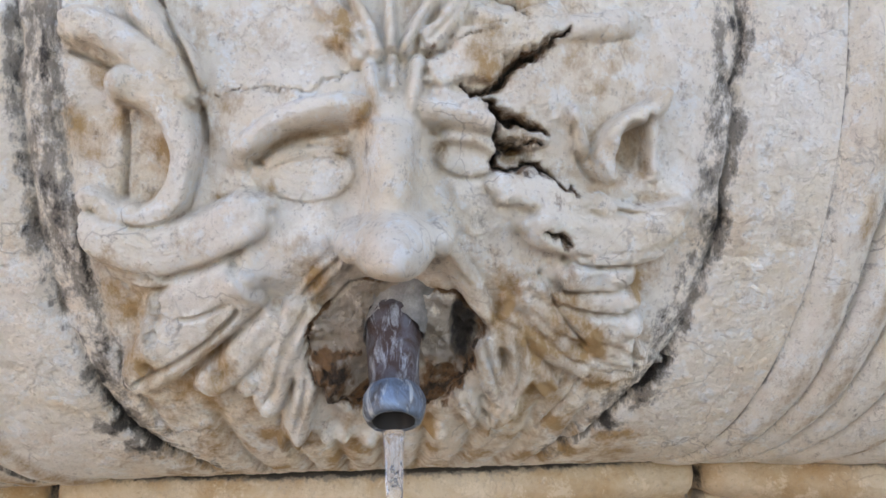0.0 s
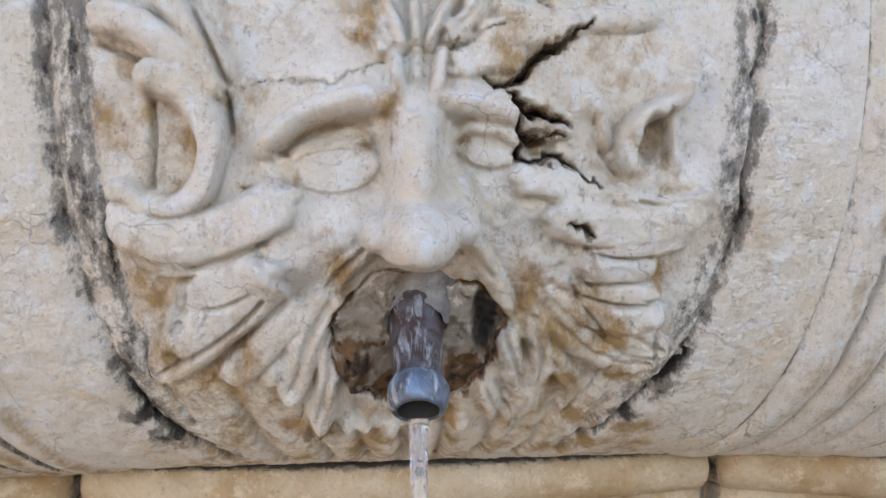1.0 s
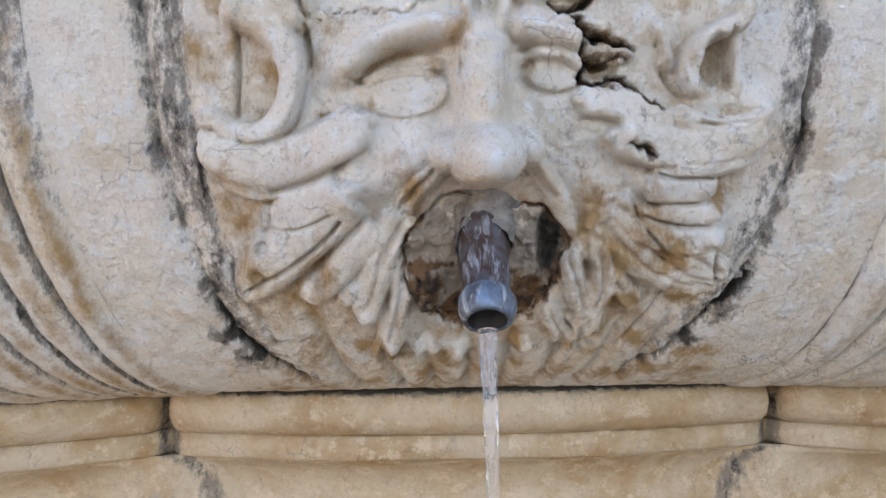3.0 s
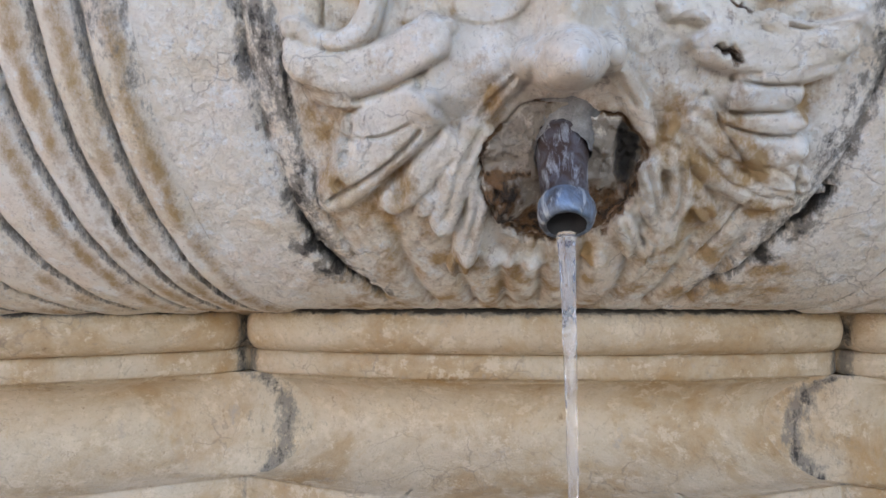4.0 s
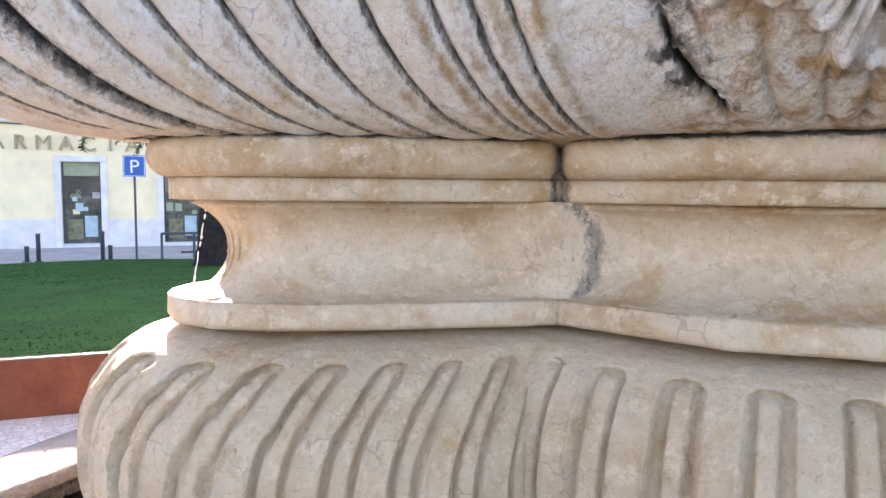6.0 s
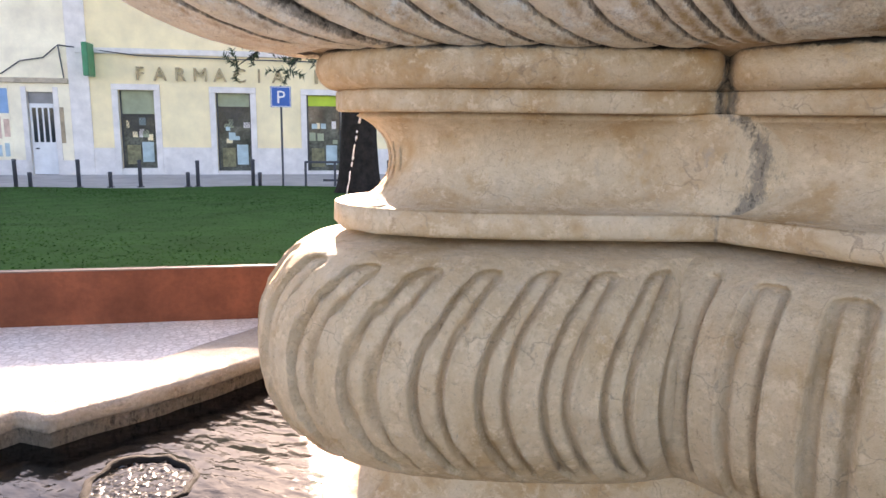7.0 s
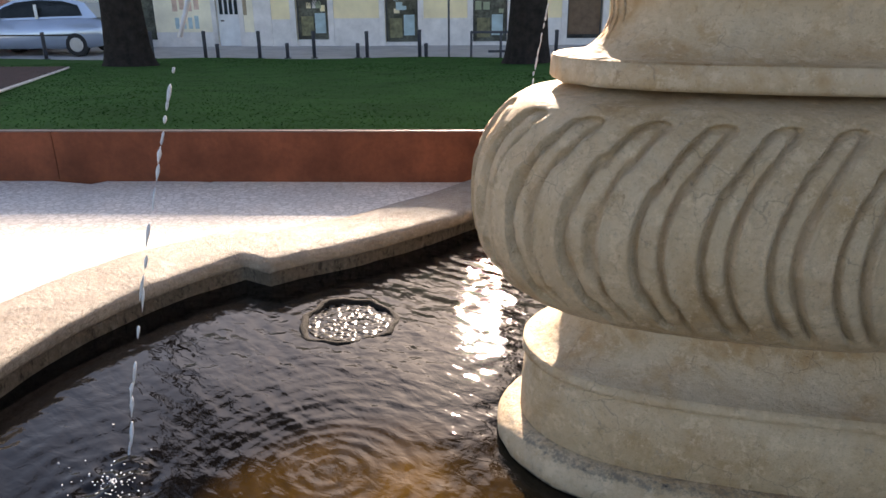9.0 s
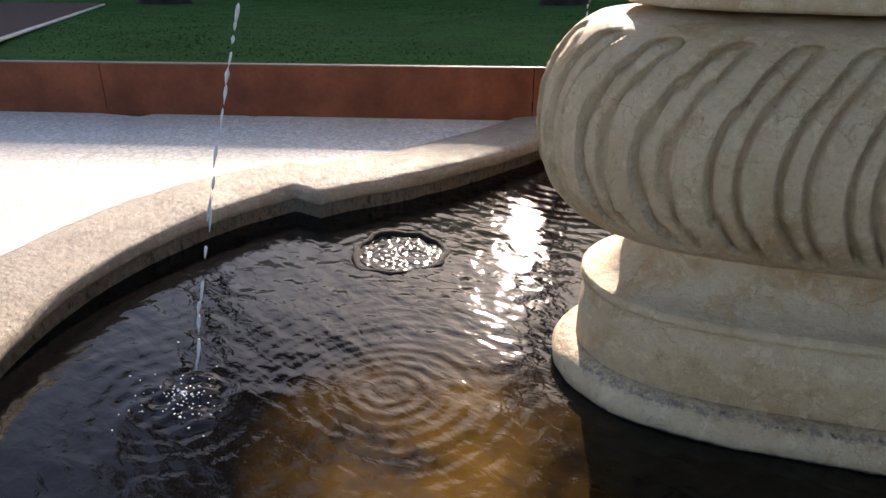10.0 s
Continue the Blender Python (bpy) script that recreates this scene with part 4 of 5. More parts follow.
# the drum's lobes round off towards the joints; the front ones stand proud
DRUM_END = {
    "corner": lambda e, d: d - 0.080 * np.clip(d / 0.10, 0, 1) * np.exp(-(np.maximum(e, 0) / 0.085) ** 2),
    "front_low": lambda e, d: d - 0.10 * np.clip(d / 0.10, 0, 1) * np.clip(-(e + 0.02) / 0.056, 0, 1) ** 2,
}
for kind in ("front_low", "corner"):
    sweep("gadrooned_drum", kind, bulge_profile(), STONE_GREY, 3, "bulging limestone drum with carved flutes", 0.0015, flutes(kind), 0.003, 0.004, None, DRUM_END[kind])
    sweep("scotia", kind, [(-0.10, 0.350), (-0.055, 0.348)] + arc_profile(0.045, 0.335, 0.105, 0.105, 175, 262, 14) + [(0.036, 0.229)], STONE_WARM, 3, "", 0.0015)
    sweep("plinth", kind, [(-0.05, 0.230), (0.028, 0.230), (0.036, 0.222), (0.038, 0.214), (0.037, 0.207), (0.027, 0.203), (0.026, 0.198), (0.031, 0.193), (0.036, 0.13), (0.038, 0.062), (0.03, 0.056)], STONE_GREY, 3, "plain limestone plinth with a worn edge", 0.002)
    sweep("foot", kind, [(-0.05, 0.058)] + arc_profile(0.045, 0.018, 0.045, 0.042, 100, -80, 14) + [(0.03, -0.06), (0.03, -0.35)], STONE_GREY, 3, "wet mossy limestone foot", 0.005, None, 0.02, 0.0, lambda e, z: np.maximum(0.8 * (z < 0.004), 0.42 * np.exp(-((z - 0.055) / 0.006) ** 2)))
part("pedestal_core", ring_stack([(0.80, -0.35), (0.80, 1.05)]), STONE_WARM, fountain)

# ---- spouts ----
def spout(m, name="bronze_spout"):
    bm = bmesh.new()
    prof = [(0.012, 0.002), (0.0135, 0.012), (0.018, 0.022), (0.025, 0.0295), (0.033, 0.0325), (0.042, 0.031), (0.05, 0.0295), (0.075, 0.0268), (0.10, 0.0252), (0.118, 0.0248), (0.122, 0.0270), (0.126, 0.0292), (0.130, 0.0300), (0.139, 0.0302), (0.145, 0.0290), (0.150, 0.0262), (0.152, 0.0240), (0.151, 0.0205), (0.10, 0.0195)]
    rings = []
    for d, r in prof:
        rings.append([bm.verts.new((r * math.cos(2 * math.pi * k / 32), r * math.sin(2 * math.pi * k / 32), d)) for k in range(32)])
    for a, b in zip(rings, rings[1:]):
        for k in range(32):
            bm.faces.new((a[k], a[(k + 1) % 32], b[(k + 1) % 32], b[k]))
    for v in bm.verts:
        q = math.atan2(v.co.y, v.co.x)
        k = 1 + 0.022 * math.sin(3 * q + 60 * v.co.z) + 0.018 * math.sin(7 * q - 90 * v.co.z) + 0.012 * math.sin(13 * q + 210 * v.co.z)
        v.co.x, v.co.y = v.co.x * k, v.co.y * k
    lip = [f for f in bm.faces if f.calc_center_median().z > 0.119]
    plug = [f for f in bm.faces if f.calc_center_median().z < 0.1505 and f.calc_center_median().xy.length < 0.0203]
    for f in lip:
        f.material_index = 1
    for f in plug:
        f.material_index = 2
    f = bm.faces.new(rings[-1])
    f.material_index = 2
    bm.faces.new(rings[0][::-1])
    ob = part(name, bm, BRONZE, fountain, "tarnished bronze water spout with verdigris lip", True)
    ob.data.materials.append(BRONZE_LIP)
    ob.data.materials.append(DARK)
    ob.matrix_world = m
    rr, qq = np.meshgrid(np.linspace(0, 1, 26), np.linspace(0, 2 * math.pi, 72), indexing="ij")
    ruff = fbm(np.cos(qq) * 4 + rr * 5 + 9, np.sin(qq) * 4 + rr * 5 + 9, 17, 4)
    rad = 0.0315 + 0.016 * (1 - rr) ** 2 + 0.004 * ruff
    dep = 0.012 + 0.038 * rr + 0.010 * np.sin(2 * qq + 1) * rr
    grid_object("lime_crust", np.stack([rad * np.cos(qq), rad * np.sin(qq), dep], -1), CRUST, ob, "pale chalky lime crust round the root of the spout")
    return ob


SPOUT_BASE, SPOUT_TIP = Vector((0.004, -0.343, 1.308)), Vector((0.001, -0.424, 1.180))
axis = (SPOUT_TIP - SPOUT_BASE).to_track_quat("Z", "Y").to_matrix().to_4x4()
spout(Matrix.Translation(SPOUT_BASE) @ axis)
spout(TURNS[1] @ Matrix.Translation(SPOUT_BASE) @ axis)


def jet(name, start, speed, end_z, r0, r1, breakup, seed, label):
    """A falling stream: a wavering tube that thins and, past breakup (share of the fall), parts into drops."""
    rng = random.Random(seed)
    bm = bmesh.new()
    fall = start.z - end_z
    n = 58
    pts, rad = [], []
    for k in range(n + 1):
        t = math.sqrt(2 * fall / 9.81) * k / n
        p = start + Vector((speed.x * t, speed.y * t, speed.z * t - 4.905 * t * t))
        if p.z < end_z:
            break
        f = (start.z - p.z) / fall
        p += Vector((rng.uniform(-1, 1), rng.uniform(-1, 1), 0)) * 0.0022 * f
        pts.append(p)
        rad.append((r0 + (r1 - r0) * min(1, f * 2.2) ** 0.4) * (1 + 0.25 * math.sin(k * 0.9 + seed) * f))
    cut = len(pts) if breakup >= 1 else max(2, sum(1 for p in pts if (start.z - p.z) / fall < breakup))
    whole = thing(name, label, "water jet", "fountain jets", at=Matrix.Translation((start.x, start.y, end_z)))
    foot = Vector((start.x, start.y, end_z))
    pts = [p - foot for p in pts]
    if cut > 2:
        part("stream", tube(bm, pts[:cut], rad[:cut], 10), JET if breakup >= 1 else FOAM, whole, "", True)
    bm = bmesh.new()
    for k in range(cut, len(pts) - 1):
        if rng.random() < 0.82:
            d = (pts[min(k + 1, len(pts) - 1)] - pts[k]) * rng.uniform(0.4, 1.5)
            mid_p = pts[k] + d * rng.uniform(0.0, 0.4) + Vector((rng.gauss(0, 1), rng.gauss(0, 1), 0)) * 0.0016
            tube(bm, [mid_p + d * q for q in (0, 0.15, 0.4, 0.75, 1.0)], [r1 * 0.2, r1 * rng.uniform(0.35, 0.8), r1 * rng.uniform(0.4, 1.1), r1 * rng.uniform(0.3, 0.7), r1 * 0.15], 7)
    if cut < len(pts):
        tagged(part("drop_trail", bm, FOAM, whole, "elongated white drops", True), kind="stuff")
    return whole


jet("water_jet", SPOUT_TIP + Vector((0, 0.004, -0.010)), Vector((0.0, -0.22, -0.55)), -0.01, 0.0110, 0.0031, 1.0, 3, "clear water stream falling from the bronze spout")
jet("water_jet", Vector((-1.68, 0.858, 1.20)), Vector((-0.604, -0.038, -0.891)), -0.01, 0.0045, 0.0045, 0.22, 5, "thin broken water stream falling beside the pedestal")
jet("water_jet", Vector((-1.64, -0.391, 1.25)), Vector((-0.209, -1.031, -0.913)), -0.01, 0.0042, 0.0046, 0.33, 8, "thin water stream breaking into drops above the pool")

# ---- pool ----
def pool_outline(count=46):
    """The pool's inner edge: four round corner lobes joined by shallow sides with a step."""
    lobe = []
    cx, cy, r = -1.18, 0.9 - 1.18, 1.19
    for k in range(count):
        a = radians(171.0 + (279.0 - 171.0) * k / (count - 1))
        lobe.append((cx + r * math.cos(a), cy + r * math.sin(a)))
    side = [(-2.24, -0.075), (-2.215, 0.05), (-2.16, 0.19), (-2.115, 0.40), (-2.09, 0.62), (-2.08, 0.90), (-2.09, 1.18), (-2.115, 1.40), (-2.16, 1.61), (-2.215, 1.75), (-2.24, 1.875)]
    quarter = rounded(side[::-1], 1) + lobe
    out = []
    for k in range(4):
        m = TURNS[(-k) % 4]
        out += [tuple((m @ Vector((x, y, 0))).xy) for x, y in quarter]
    return np.array(out)


POOL = pool_outline()
tang = np.roll(POOL, -1, 0) - np.roll(POOL, 1, 0)
tang /= np.linalg.norm(tang, axis=1)[:, None]
OUT = np.stack([tang[:, 1], -tang[:, 0]], -1)
if ((POOL - np.array([0, 0.9])) * OUT).sum() < 0:
    OUT = -OUT
for _ in range(3):
    OUT = (np.roll(OUT, 1, 0) + OUT + np.roll(OUT, -1, 0))
    OUT /= np.linalg.norm(OUT, axis=1)[:, None]
prof = np.array([(0.0, -0.36), (0.0, 0.045), (-0.016, 0.048), (-0.022, 0.056), (-0.023, 0.084), (-0.016, 0.096), (0.01, 0.104), (0.12, 0.110), (0.22, 0.108), (0.26, 0.100), (0.275, 0.085), (0.275, 0.02)])
loop = np.r_[np.arange(len(POOL)), 0]
G = np.empty((len(loop), len(prof), 3))
G[..., :2] = POOL[loop][:, None, :] + OUT[loop][:, None, :] * prof[None, :, 0:1]
G[..., 2] = prof[None, :, 1] + 0.008 * fbm(POOL[loop][:, 0:1] * 9 + prof[None, :, 0] * 20, POOL[loop][:, 1:2] * 9 + prof[None, :, 1] * 9, 55, 4) * (prof[None, :, 0] < 0.27)
wet = np.repeat(np.where(prof[None, :, 1] < 0.05, 0.46, 0.08) + np.where(prof[None, :, 0] < 0, 0.12, 0.0), len(loop), 0)
tagged(grid_object("pool_coping", G, STONE_RIM, attrs={"lichen_shade": wet}), "worn limestone coping with a rounded nose round the pool", "pool edge", kind="structure")

n = 560
gx, gy = np.meshgrid(np.linspace(-2.75, 2.75, n), np.linspace(-1.85, 3.65, n), indexing="ij")
wx, wy = gx + 0.05 * fbm(gx * 3, gy * 3, 95, 3), gy + 0.05 * fbm(gx * 3, gy * 3, 96, 3)
wz = 0.0026 * fbm(wx * 6 + 9, wy * 9 + 9, 90, 3) + 0.0011 * fbm(wx * 20, wy * 30, 93, 2)
for x, y, amp, lam, reach in ((-1.65, -0.90, 0.0009, 0.044, 0.20), (-1.36, -0.60, 0.0009, 0.036, 0.30), (0.0, -0.52, 0.004, 0.06, 0.4), (-1.85, -0.10, 0.0006, 0.045, 0.25), (-1.86, 0.9, 0.0018, 0.06, 0.35)):
    r = np.hypot(wx - x, wy - y)
    wz = wz + amp * np.sin(2 * math.pi * (r / lam + 0.25 * fbm(gx * 5, gy * 5, 97, 2))) * np.exp(-r / reach) * np.clip(r / 0.05, 0, 1)
r = np.hypot((gx + 1.65) / 1.25, gy + 0.90)
wz = wz + (0.004 + 0.016 * fbm(gx * 34 + 20, gy * 34 + 20, 14, 3)) * np.exp(-(r / 0.075) ** 2)      # churned by the falling stream
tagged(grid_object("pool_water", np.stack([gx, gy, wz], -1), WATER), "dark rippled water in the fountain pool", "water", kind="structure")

# droplets thrown up where the stream lands
splash = thing("water_splash", "pale droplets where the stream meets the pool", "splash", at=Matrix.Translation((-1.65, -0.90, 0)))
bm = bmesh.new()
rng = random.Random(4)
for k in range(110):
    r, a = abs(rng.gauss(0, 0.055)), rng.uniform(0, 6.28)
    bmesh.ops.create_icosphere(bm, subdivisions=1, radius=rng.uniform(0.0007, 0.0020), matrix=Matrix.Translation((1.3 * r * math.cos(a), r * math.sin(a), 0.008 * math.exp(-(r / 0.065) ** 2) + 0.004 + rng.uniform(0, 0.012) * (r < 0.05))) @ Matrix.Diagonal((1.3, 1.3, 0.7, 1)))
tagged(part("bubbles", bm, FOAM, splash, "white bubbles and droplets", True), kind="stuff")

# the round drain that stands in the water
drain = thing("drain_ring", "dark wet stone drain ring standing just above the pool water", "drain", at=Matrix.Translation((-1.845, -0.09, 0)))
bm = bmesh.new()
sect = [(0.122, -0.08), (0.150, -0.08), (0.148, -0.002), (0.142, 0.007), (0.132, 0.008), (0.124, 0.001)]
rings = []
for k in range(40):
    a = 2 * math.pi * k / 40
    w = 1 + 0.05 * math.sin(3 * a) + 0.04 * math.sin(7 * a + 1) + 0.03 * math.sin(11 * a)
    rings.append([bm.verts.new((r * w * math.cos(a), r * w * math.sin(a), z + 0.006 * math.sin(a - 0.9) + 0.003 * math.sin(5 * a))) for r, z in sect])
for k in range(40):
    a, b = rings[k], rings[(k + 1) % 40]
    for j in range(len(sect)):
        bm.faces.new((a[j], b[j], b[(j + 1) % len(sect)], a[(j + 1) % len(sect)]))
part("ring_wall", bm, plain("wet_dark_stone", (0.010, 0.009, 0.008), 0.8, 0, 0.5, 30, 0.8, 0.25), drain, "", True)
rr_, aa_ = np.meshgrid(np.linspace(0.002, 0.124, 46), np.linspace(0, 2 * math.pi, 150), indexing="ij")
xx_, yy_ = rr_ * np.cos(aa_), rr_ * np.sin(aa_)
grid_object("bubbling_water", np.stack([xx_, yy_, 0.001 + 0.0035 * fbm(xx_ * 75 + 40, yy_ * 75 + 40, 12, 3)], -1), plain("choppy_water", (0.02, 0.018, 0.015), 0.16, 0, 0.3, 20, 0), drain, "glittering choppy water inside the ring")

# ---- ground ----
EYE_XY, E1, E2 = Vector((-0.37, -1.30)), Vector((0.790, 0.613)), Vector((-0.613, 0.790))
STREET = Matrix(((E1.x, E2.x, 0, EYE_XY.x), (E1.y, E2.y, 0, EYE_XY.y), (0, 0, 1, 0), (0, 0, 0, 1)))    # x along the houses, y towards them
STREET_Z = -0.70


def lawn_z(D):
    return 0.315 - 0.0625 * (D - 3.1)


rel = POOL + OUT * 0.2 - np.array([0, 0.9])
order = np.argsort(np.arctan2(rel[:, 1], rel[:, 0]))
th = np.linspace(-math.pi, math.pi, 241)
rr = np.interp(th, np.arctan2(rel[:, 1], rel[:, 0])[order], np.hypot(rel[:, 0], rel[:, 1])[order], period=2 * math.pi)
rings = []
for f in (0.0, 0.15, 0.3, 0.5, 0.75, 1.0, 1.4, 2, 3, 4, 6, 9, 13, 20, 40, 120, 500, 1500):
    p = np.stack([(rr + f) * np.cos(th), 0.9 + (rr + f) * np.sin(th)], -1)
    D = (p - np.array(EYE_XY)) @ np.array(E2)
    z = np.where(D < 3.3, 0.088, np.where(D < 15.5, 0.315 - 0.0625 * (D - 3.1) - 0.35, -0.75))
    rings.append(np.c_[p, z])
G = np.stack(rings)


def paving_material():
    m, nt, b, add = nodes("small_limestone_setts")
    tc = nt.nodes.new("ShaderNodeTexCoord")
    v = nt.nodes.new("ShaderNodeTexVoronoi")
    v.inputs["Scale"].default_value, v.inputs["Randomness"].default_value = 34.0, 0.8
    nt.links.new(tc.outputs["Object"], v.inputs["Vector"])
    v2 = nt.nodes.new("ShaderNodeTexVoronoi")
    v2.feature = "DISTANCE_TO_EDGE"
    v2.inputs["Scale"].default_value, v2.inputs["Randomness"].default_value = 34.0, 0.8
    nt.links.new(tc.outputs["Object"], v2.inputs["Vector"])
    sep = nt.nodes.new("ShaderNodeSeparateColor")
    nt.links.new(v.outputs["Color"], sep.inputs[0])
    c = mix(nt, sep.outputs[0], (0.60, 0.58, 0.55), (0.74, 0.71, 0.67))
    c = mix(nt, times(nt, band(nt, noise_tex(nt, 1.3, 4), 0.45, 0.65), 0.4), c, (0.46, 0.43, 0.40))
    edge = band(nt, v2.outputs["Distance"], 0.0, 0.12)
    c = mix(nt, edge, (0.44, 0.41, 0.37), c)
    far = nt.nodes.new("ShaderNodeVectorMath")
    far.operation = "DOT_PRODUCT"
    far.inputs[1].default_value = (-0.613, 0.790, 0)
    nt.links.new(tc.outputs["Object"], far.inputs[0])
    c = mix(nt, band(nt, far.outputs["Value"], -0.02, 0.02), (0.05, 0.048, 0.046), c)      # pale paving along the lawn; unseen ground made dark to cut bounced light
    nt.links.new(c, b.inputs["Base Color"])
    b.inputs["Roughness"].default_value = 0.55
    b.inputs["Specular IOR Level"].default_value = 0.4
    bump(nt, b, edge, 0.15, 0.003)
    return m


tagged(grid_object("ground", G, paving_material(), smooth=False), "pale limestone setts of the square round the fountain", "paving", kind="structure")

# raised lawn with its weathered steel edging
lawn_pts = np.empty((60, 40, 3))
for i, a in enumerate(np.linspace(-16, 16, 60)):
    for j, D in enumerate(np.linspace(3.16, 15.6, 40)):
        lawn_pts[i, j] = STREET @ Vector((a, D, lawn_z(D) - 0.012 + 0.02 * math.sin(a * 1.3 + D) * min(1, (D - 3.16))))
tagged(grid_object("lawn", lawn_pts, GRASS, flip=False), "shaded green lawn sloping to the street", "lawn", kind="structure")
edging = thing("steel_edging", "rust-brown weathered steel edging of the raised lawn", "edging", kind="structure", at=STREET)
for k in range(16):
    a0 = -16 + 2 * k
    part("steel_plate", boxed(a0 + 0.0015, a0 + 1.9985, 3.13, 3.145, -0.05, 0.318 + 0.001 * (k % 3), bevel=0.002), CORTEN, edging)
    part("top_flange", boxed(a0 + 0.0015, a0 + 1.9985, 3.13, 3.17, 0.3195, 0.3245), plain("worn_steel_edge", (0.13, 0.10, 0.09), 0.5, 0.4, 0.3, 6, 0) if k == 0 else bpy.data.materials["worn_steel_edge"], edging)

rng_np = np.random.RandomState(7)
count = 70000
aa = rng_np.uniform(-7.5, 3.5, count)
DD = 3.16 + 12.2 * rng_np.rand(count) ** 1.7
hh = rng_np.uniform(0.004, 0.012, count)
ww = rng_np.uniform(0.003, 0.006, count) * (1 + DD * 0.12)
an, ln = rng_np.uniform(0, 6.28, count), rng_np.normal(0, 0.016, (count, 2))
base = np.array(EYE_XY)[None] + aa[:, None] * np.array(E1)[None] + DD[:, None] * np.array(E2)[None]
bz = 0.315 - 0.0625 * (DD - 3.1) - 0.014 + 0.02 * np.sin(aa * 1.3 + DD) * np.minimum(1, DD - 3.16)
side = np.stack([np.cos(an), np.sin(an)], -1) * ww[:, None]
tri = np.stack([np.c_[base - side, bz], np.c_[base + side, bz], np.c_[base + ln, bz + hh]], 1).reshape(-1, 3)
me = bpy.data.meshes.new("grass_blades")
me.from_pydata(tri.tolist(), [], np.arange(count * 3).reshape(-1, 3).tolist())
me.materials.append(BLADE)
tagged(new("grass_blades", me), "short mown green grass blades", "grass", kind="stuff")

bed = [(-5.9, 10.2), (-3.1, 3.9), (-16, 3.9), (-16, 10.2)]
bm = bmesh.new()
bm.faces.new([bm.verts.new(STREET @ Vector((a, D, lawn_z(D) + 0.035))) for a, D in bed][::-1])
bmesh.ops.recalc_face_normals(bm, faces=bm.faces[:])
tagged(bm_object("planting_bed", bm, MULCH), "dark reddish bare planting bed beside the lawn", "planting bed", kind="structure")
bm = bmesh.new()
tube(bm, [STREET @ Vector((a, D, lawn_z(D) + 0.02)) for a, D in bed[:2]], 0.014, 6)
tagged(bm_object("bed_kerb", bm, DADO), "thin pale kerb along the planting bed", "kerb", kind="structure")

bm = bmesh.new()
bm.faces.new([bm.verts.new(STREET @ Vector(p)) for p in ((-60, 15.55, STREET_Z), (60, 15.55, STREET_Z), (60, 24, STREET_Z), (-60, 24, STREET_Z))])
tagged(bm_object("street_pavement", bm, plain("pale_pavement", (0.42, 0.40, 0.39), 0.8, 0, 0.2, 2, 0.3)), "pale pavement in front of the houses", "pavement", kind="structure")

# ---- houses ----
FRONT, DEPTH = 22.0, 9.0


def house(name, a0, a1, top, wall_mat, openings, label, dado):
    """A house front with real openings: (a0, a1, z0, z1)."""
    h = thing(name, label, "house", at=STREET)
    cuts = sorted(openings)
    xs = [a0] + [v for o in cuts for v in o[:2]] + [a1]
    for k in range(0, len(xs), 2):
        if xs[k + 1] - xs[k] > 0.02:
            part("wall", boxed(xs[k], xs[k + 1], FRONT, FRONT + 0.45, STREET_Z, top), wall_mat, h)
            part("dado", boxed(xs[k] + 0.01, xs[k + 1] - 0.01, FRONT - 0.03, FRONT, STREET_Z, dado + 0.01 * (k % 3)), DADO, h, "grey stone dado")
    for o in cuts:
        part("lintel_wall", boxed(o[0], o[1], FRONT, FRONT + 0.45, o[3], top), wall_mat, h)
        if o[2] > STREET_Z + 0.05:
            part("sill_wall", boxed(o[0], o[1], FRONT, FRONT + 0.45, STREET_Z, o[2]), DADO, h)
    part("back_wall", boxed(a0, a1, FRONT + DEPTH - 0.3, FRONT + DEPTH, STREET_Z, top), wall_mat, h)
    part("side_wall", boxed(a0, a0 + 0.3, FRONT + 0.45, FRONT + DEPTH - 0.3, STREET_Z, top), wall_mat, h)
    part("side_wall", boxed(a1 - 0.3, a1, FRONT + 0.45, FRONT + DEPTH - 0.3, STREET_Z, top), wall_mat, h)
    part("floor_slab", boxed(a0 + 0.3, a1 - 0.3, FRONT + 0.45, FRONT + DEPTH - 0.3, 2.3, 2.5), wall_mat, h)
    bm = bmesh.new()
    v = [bm.verts.new(p) for p in ((a0, FRONT - 0.25, top), (a1, FRONT - 0.25, top), (a1, FRONT + DEPTH / 2, top + 1.3), (a0, FRONT + DEPTH / 2, top + 1.3), (a1, FRONT + DEPTH, top), (a0, FRONT + DEPTH, top))]
    bm.faces.new((v[0], v[1], v[2], v[3]))
    bm.faces.new((v[3], v[2], v[4], v[5]))
    bm.faces.new((v[0], v[3], v[5]))
    bm.faces.new((v[1], v[4], v[2]))
    bm.faces.new((v[0], v[5], v[4], v[1]))
    part("roof", bm, ROOF, h, "clay tile roof")
    return h


def stone_frame(h, o, w=0.17):
    a0, a1, z0, z1 = o
    part("jamb", boxed(a0 - w, a0, FRONT - 0.05, FRONT + 0.12, STREET_Z, z1, bevel=0.01), DADO, h)
    part("jamb", boxed(a1, a1 + w, FRONT - 0.05, FRONT + 0.12, STREET_Z, z1, bevel=0.01), DADO, h)
    part("lintel", boxed(a0 - w, a1 + w, FRONT - 0.055, FRONT + 0.12, z1 + 0.002, z1 + w, bevel=0.01), DADO, h)


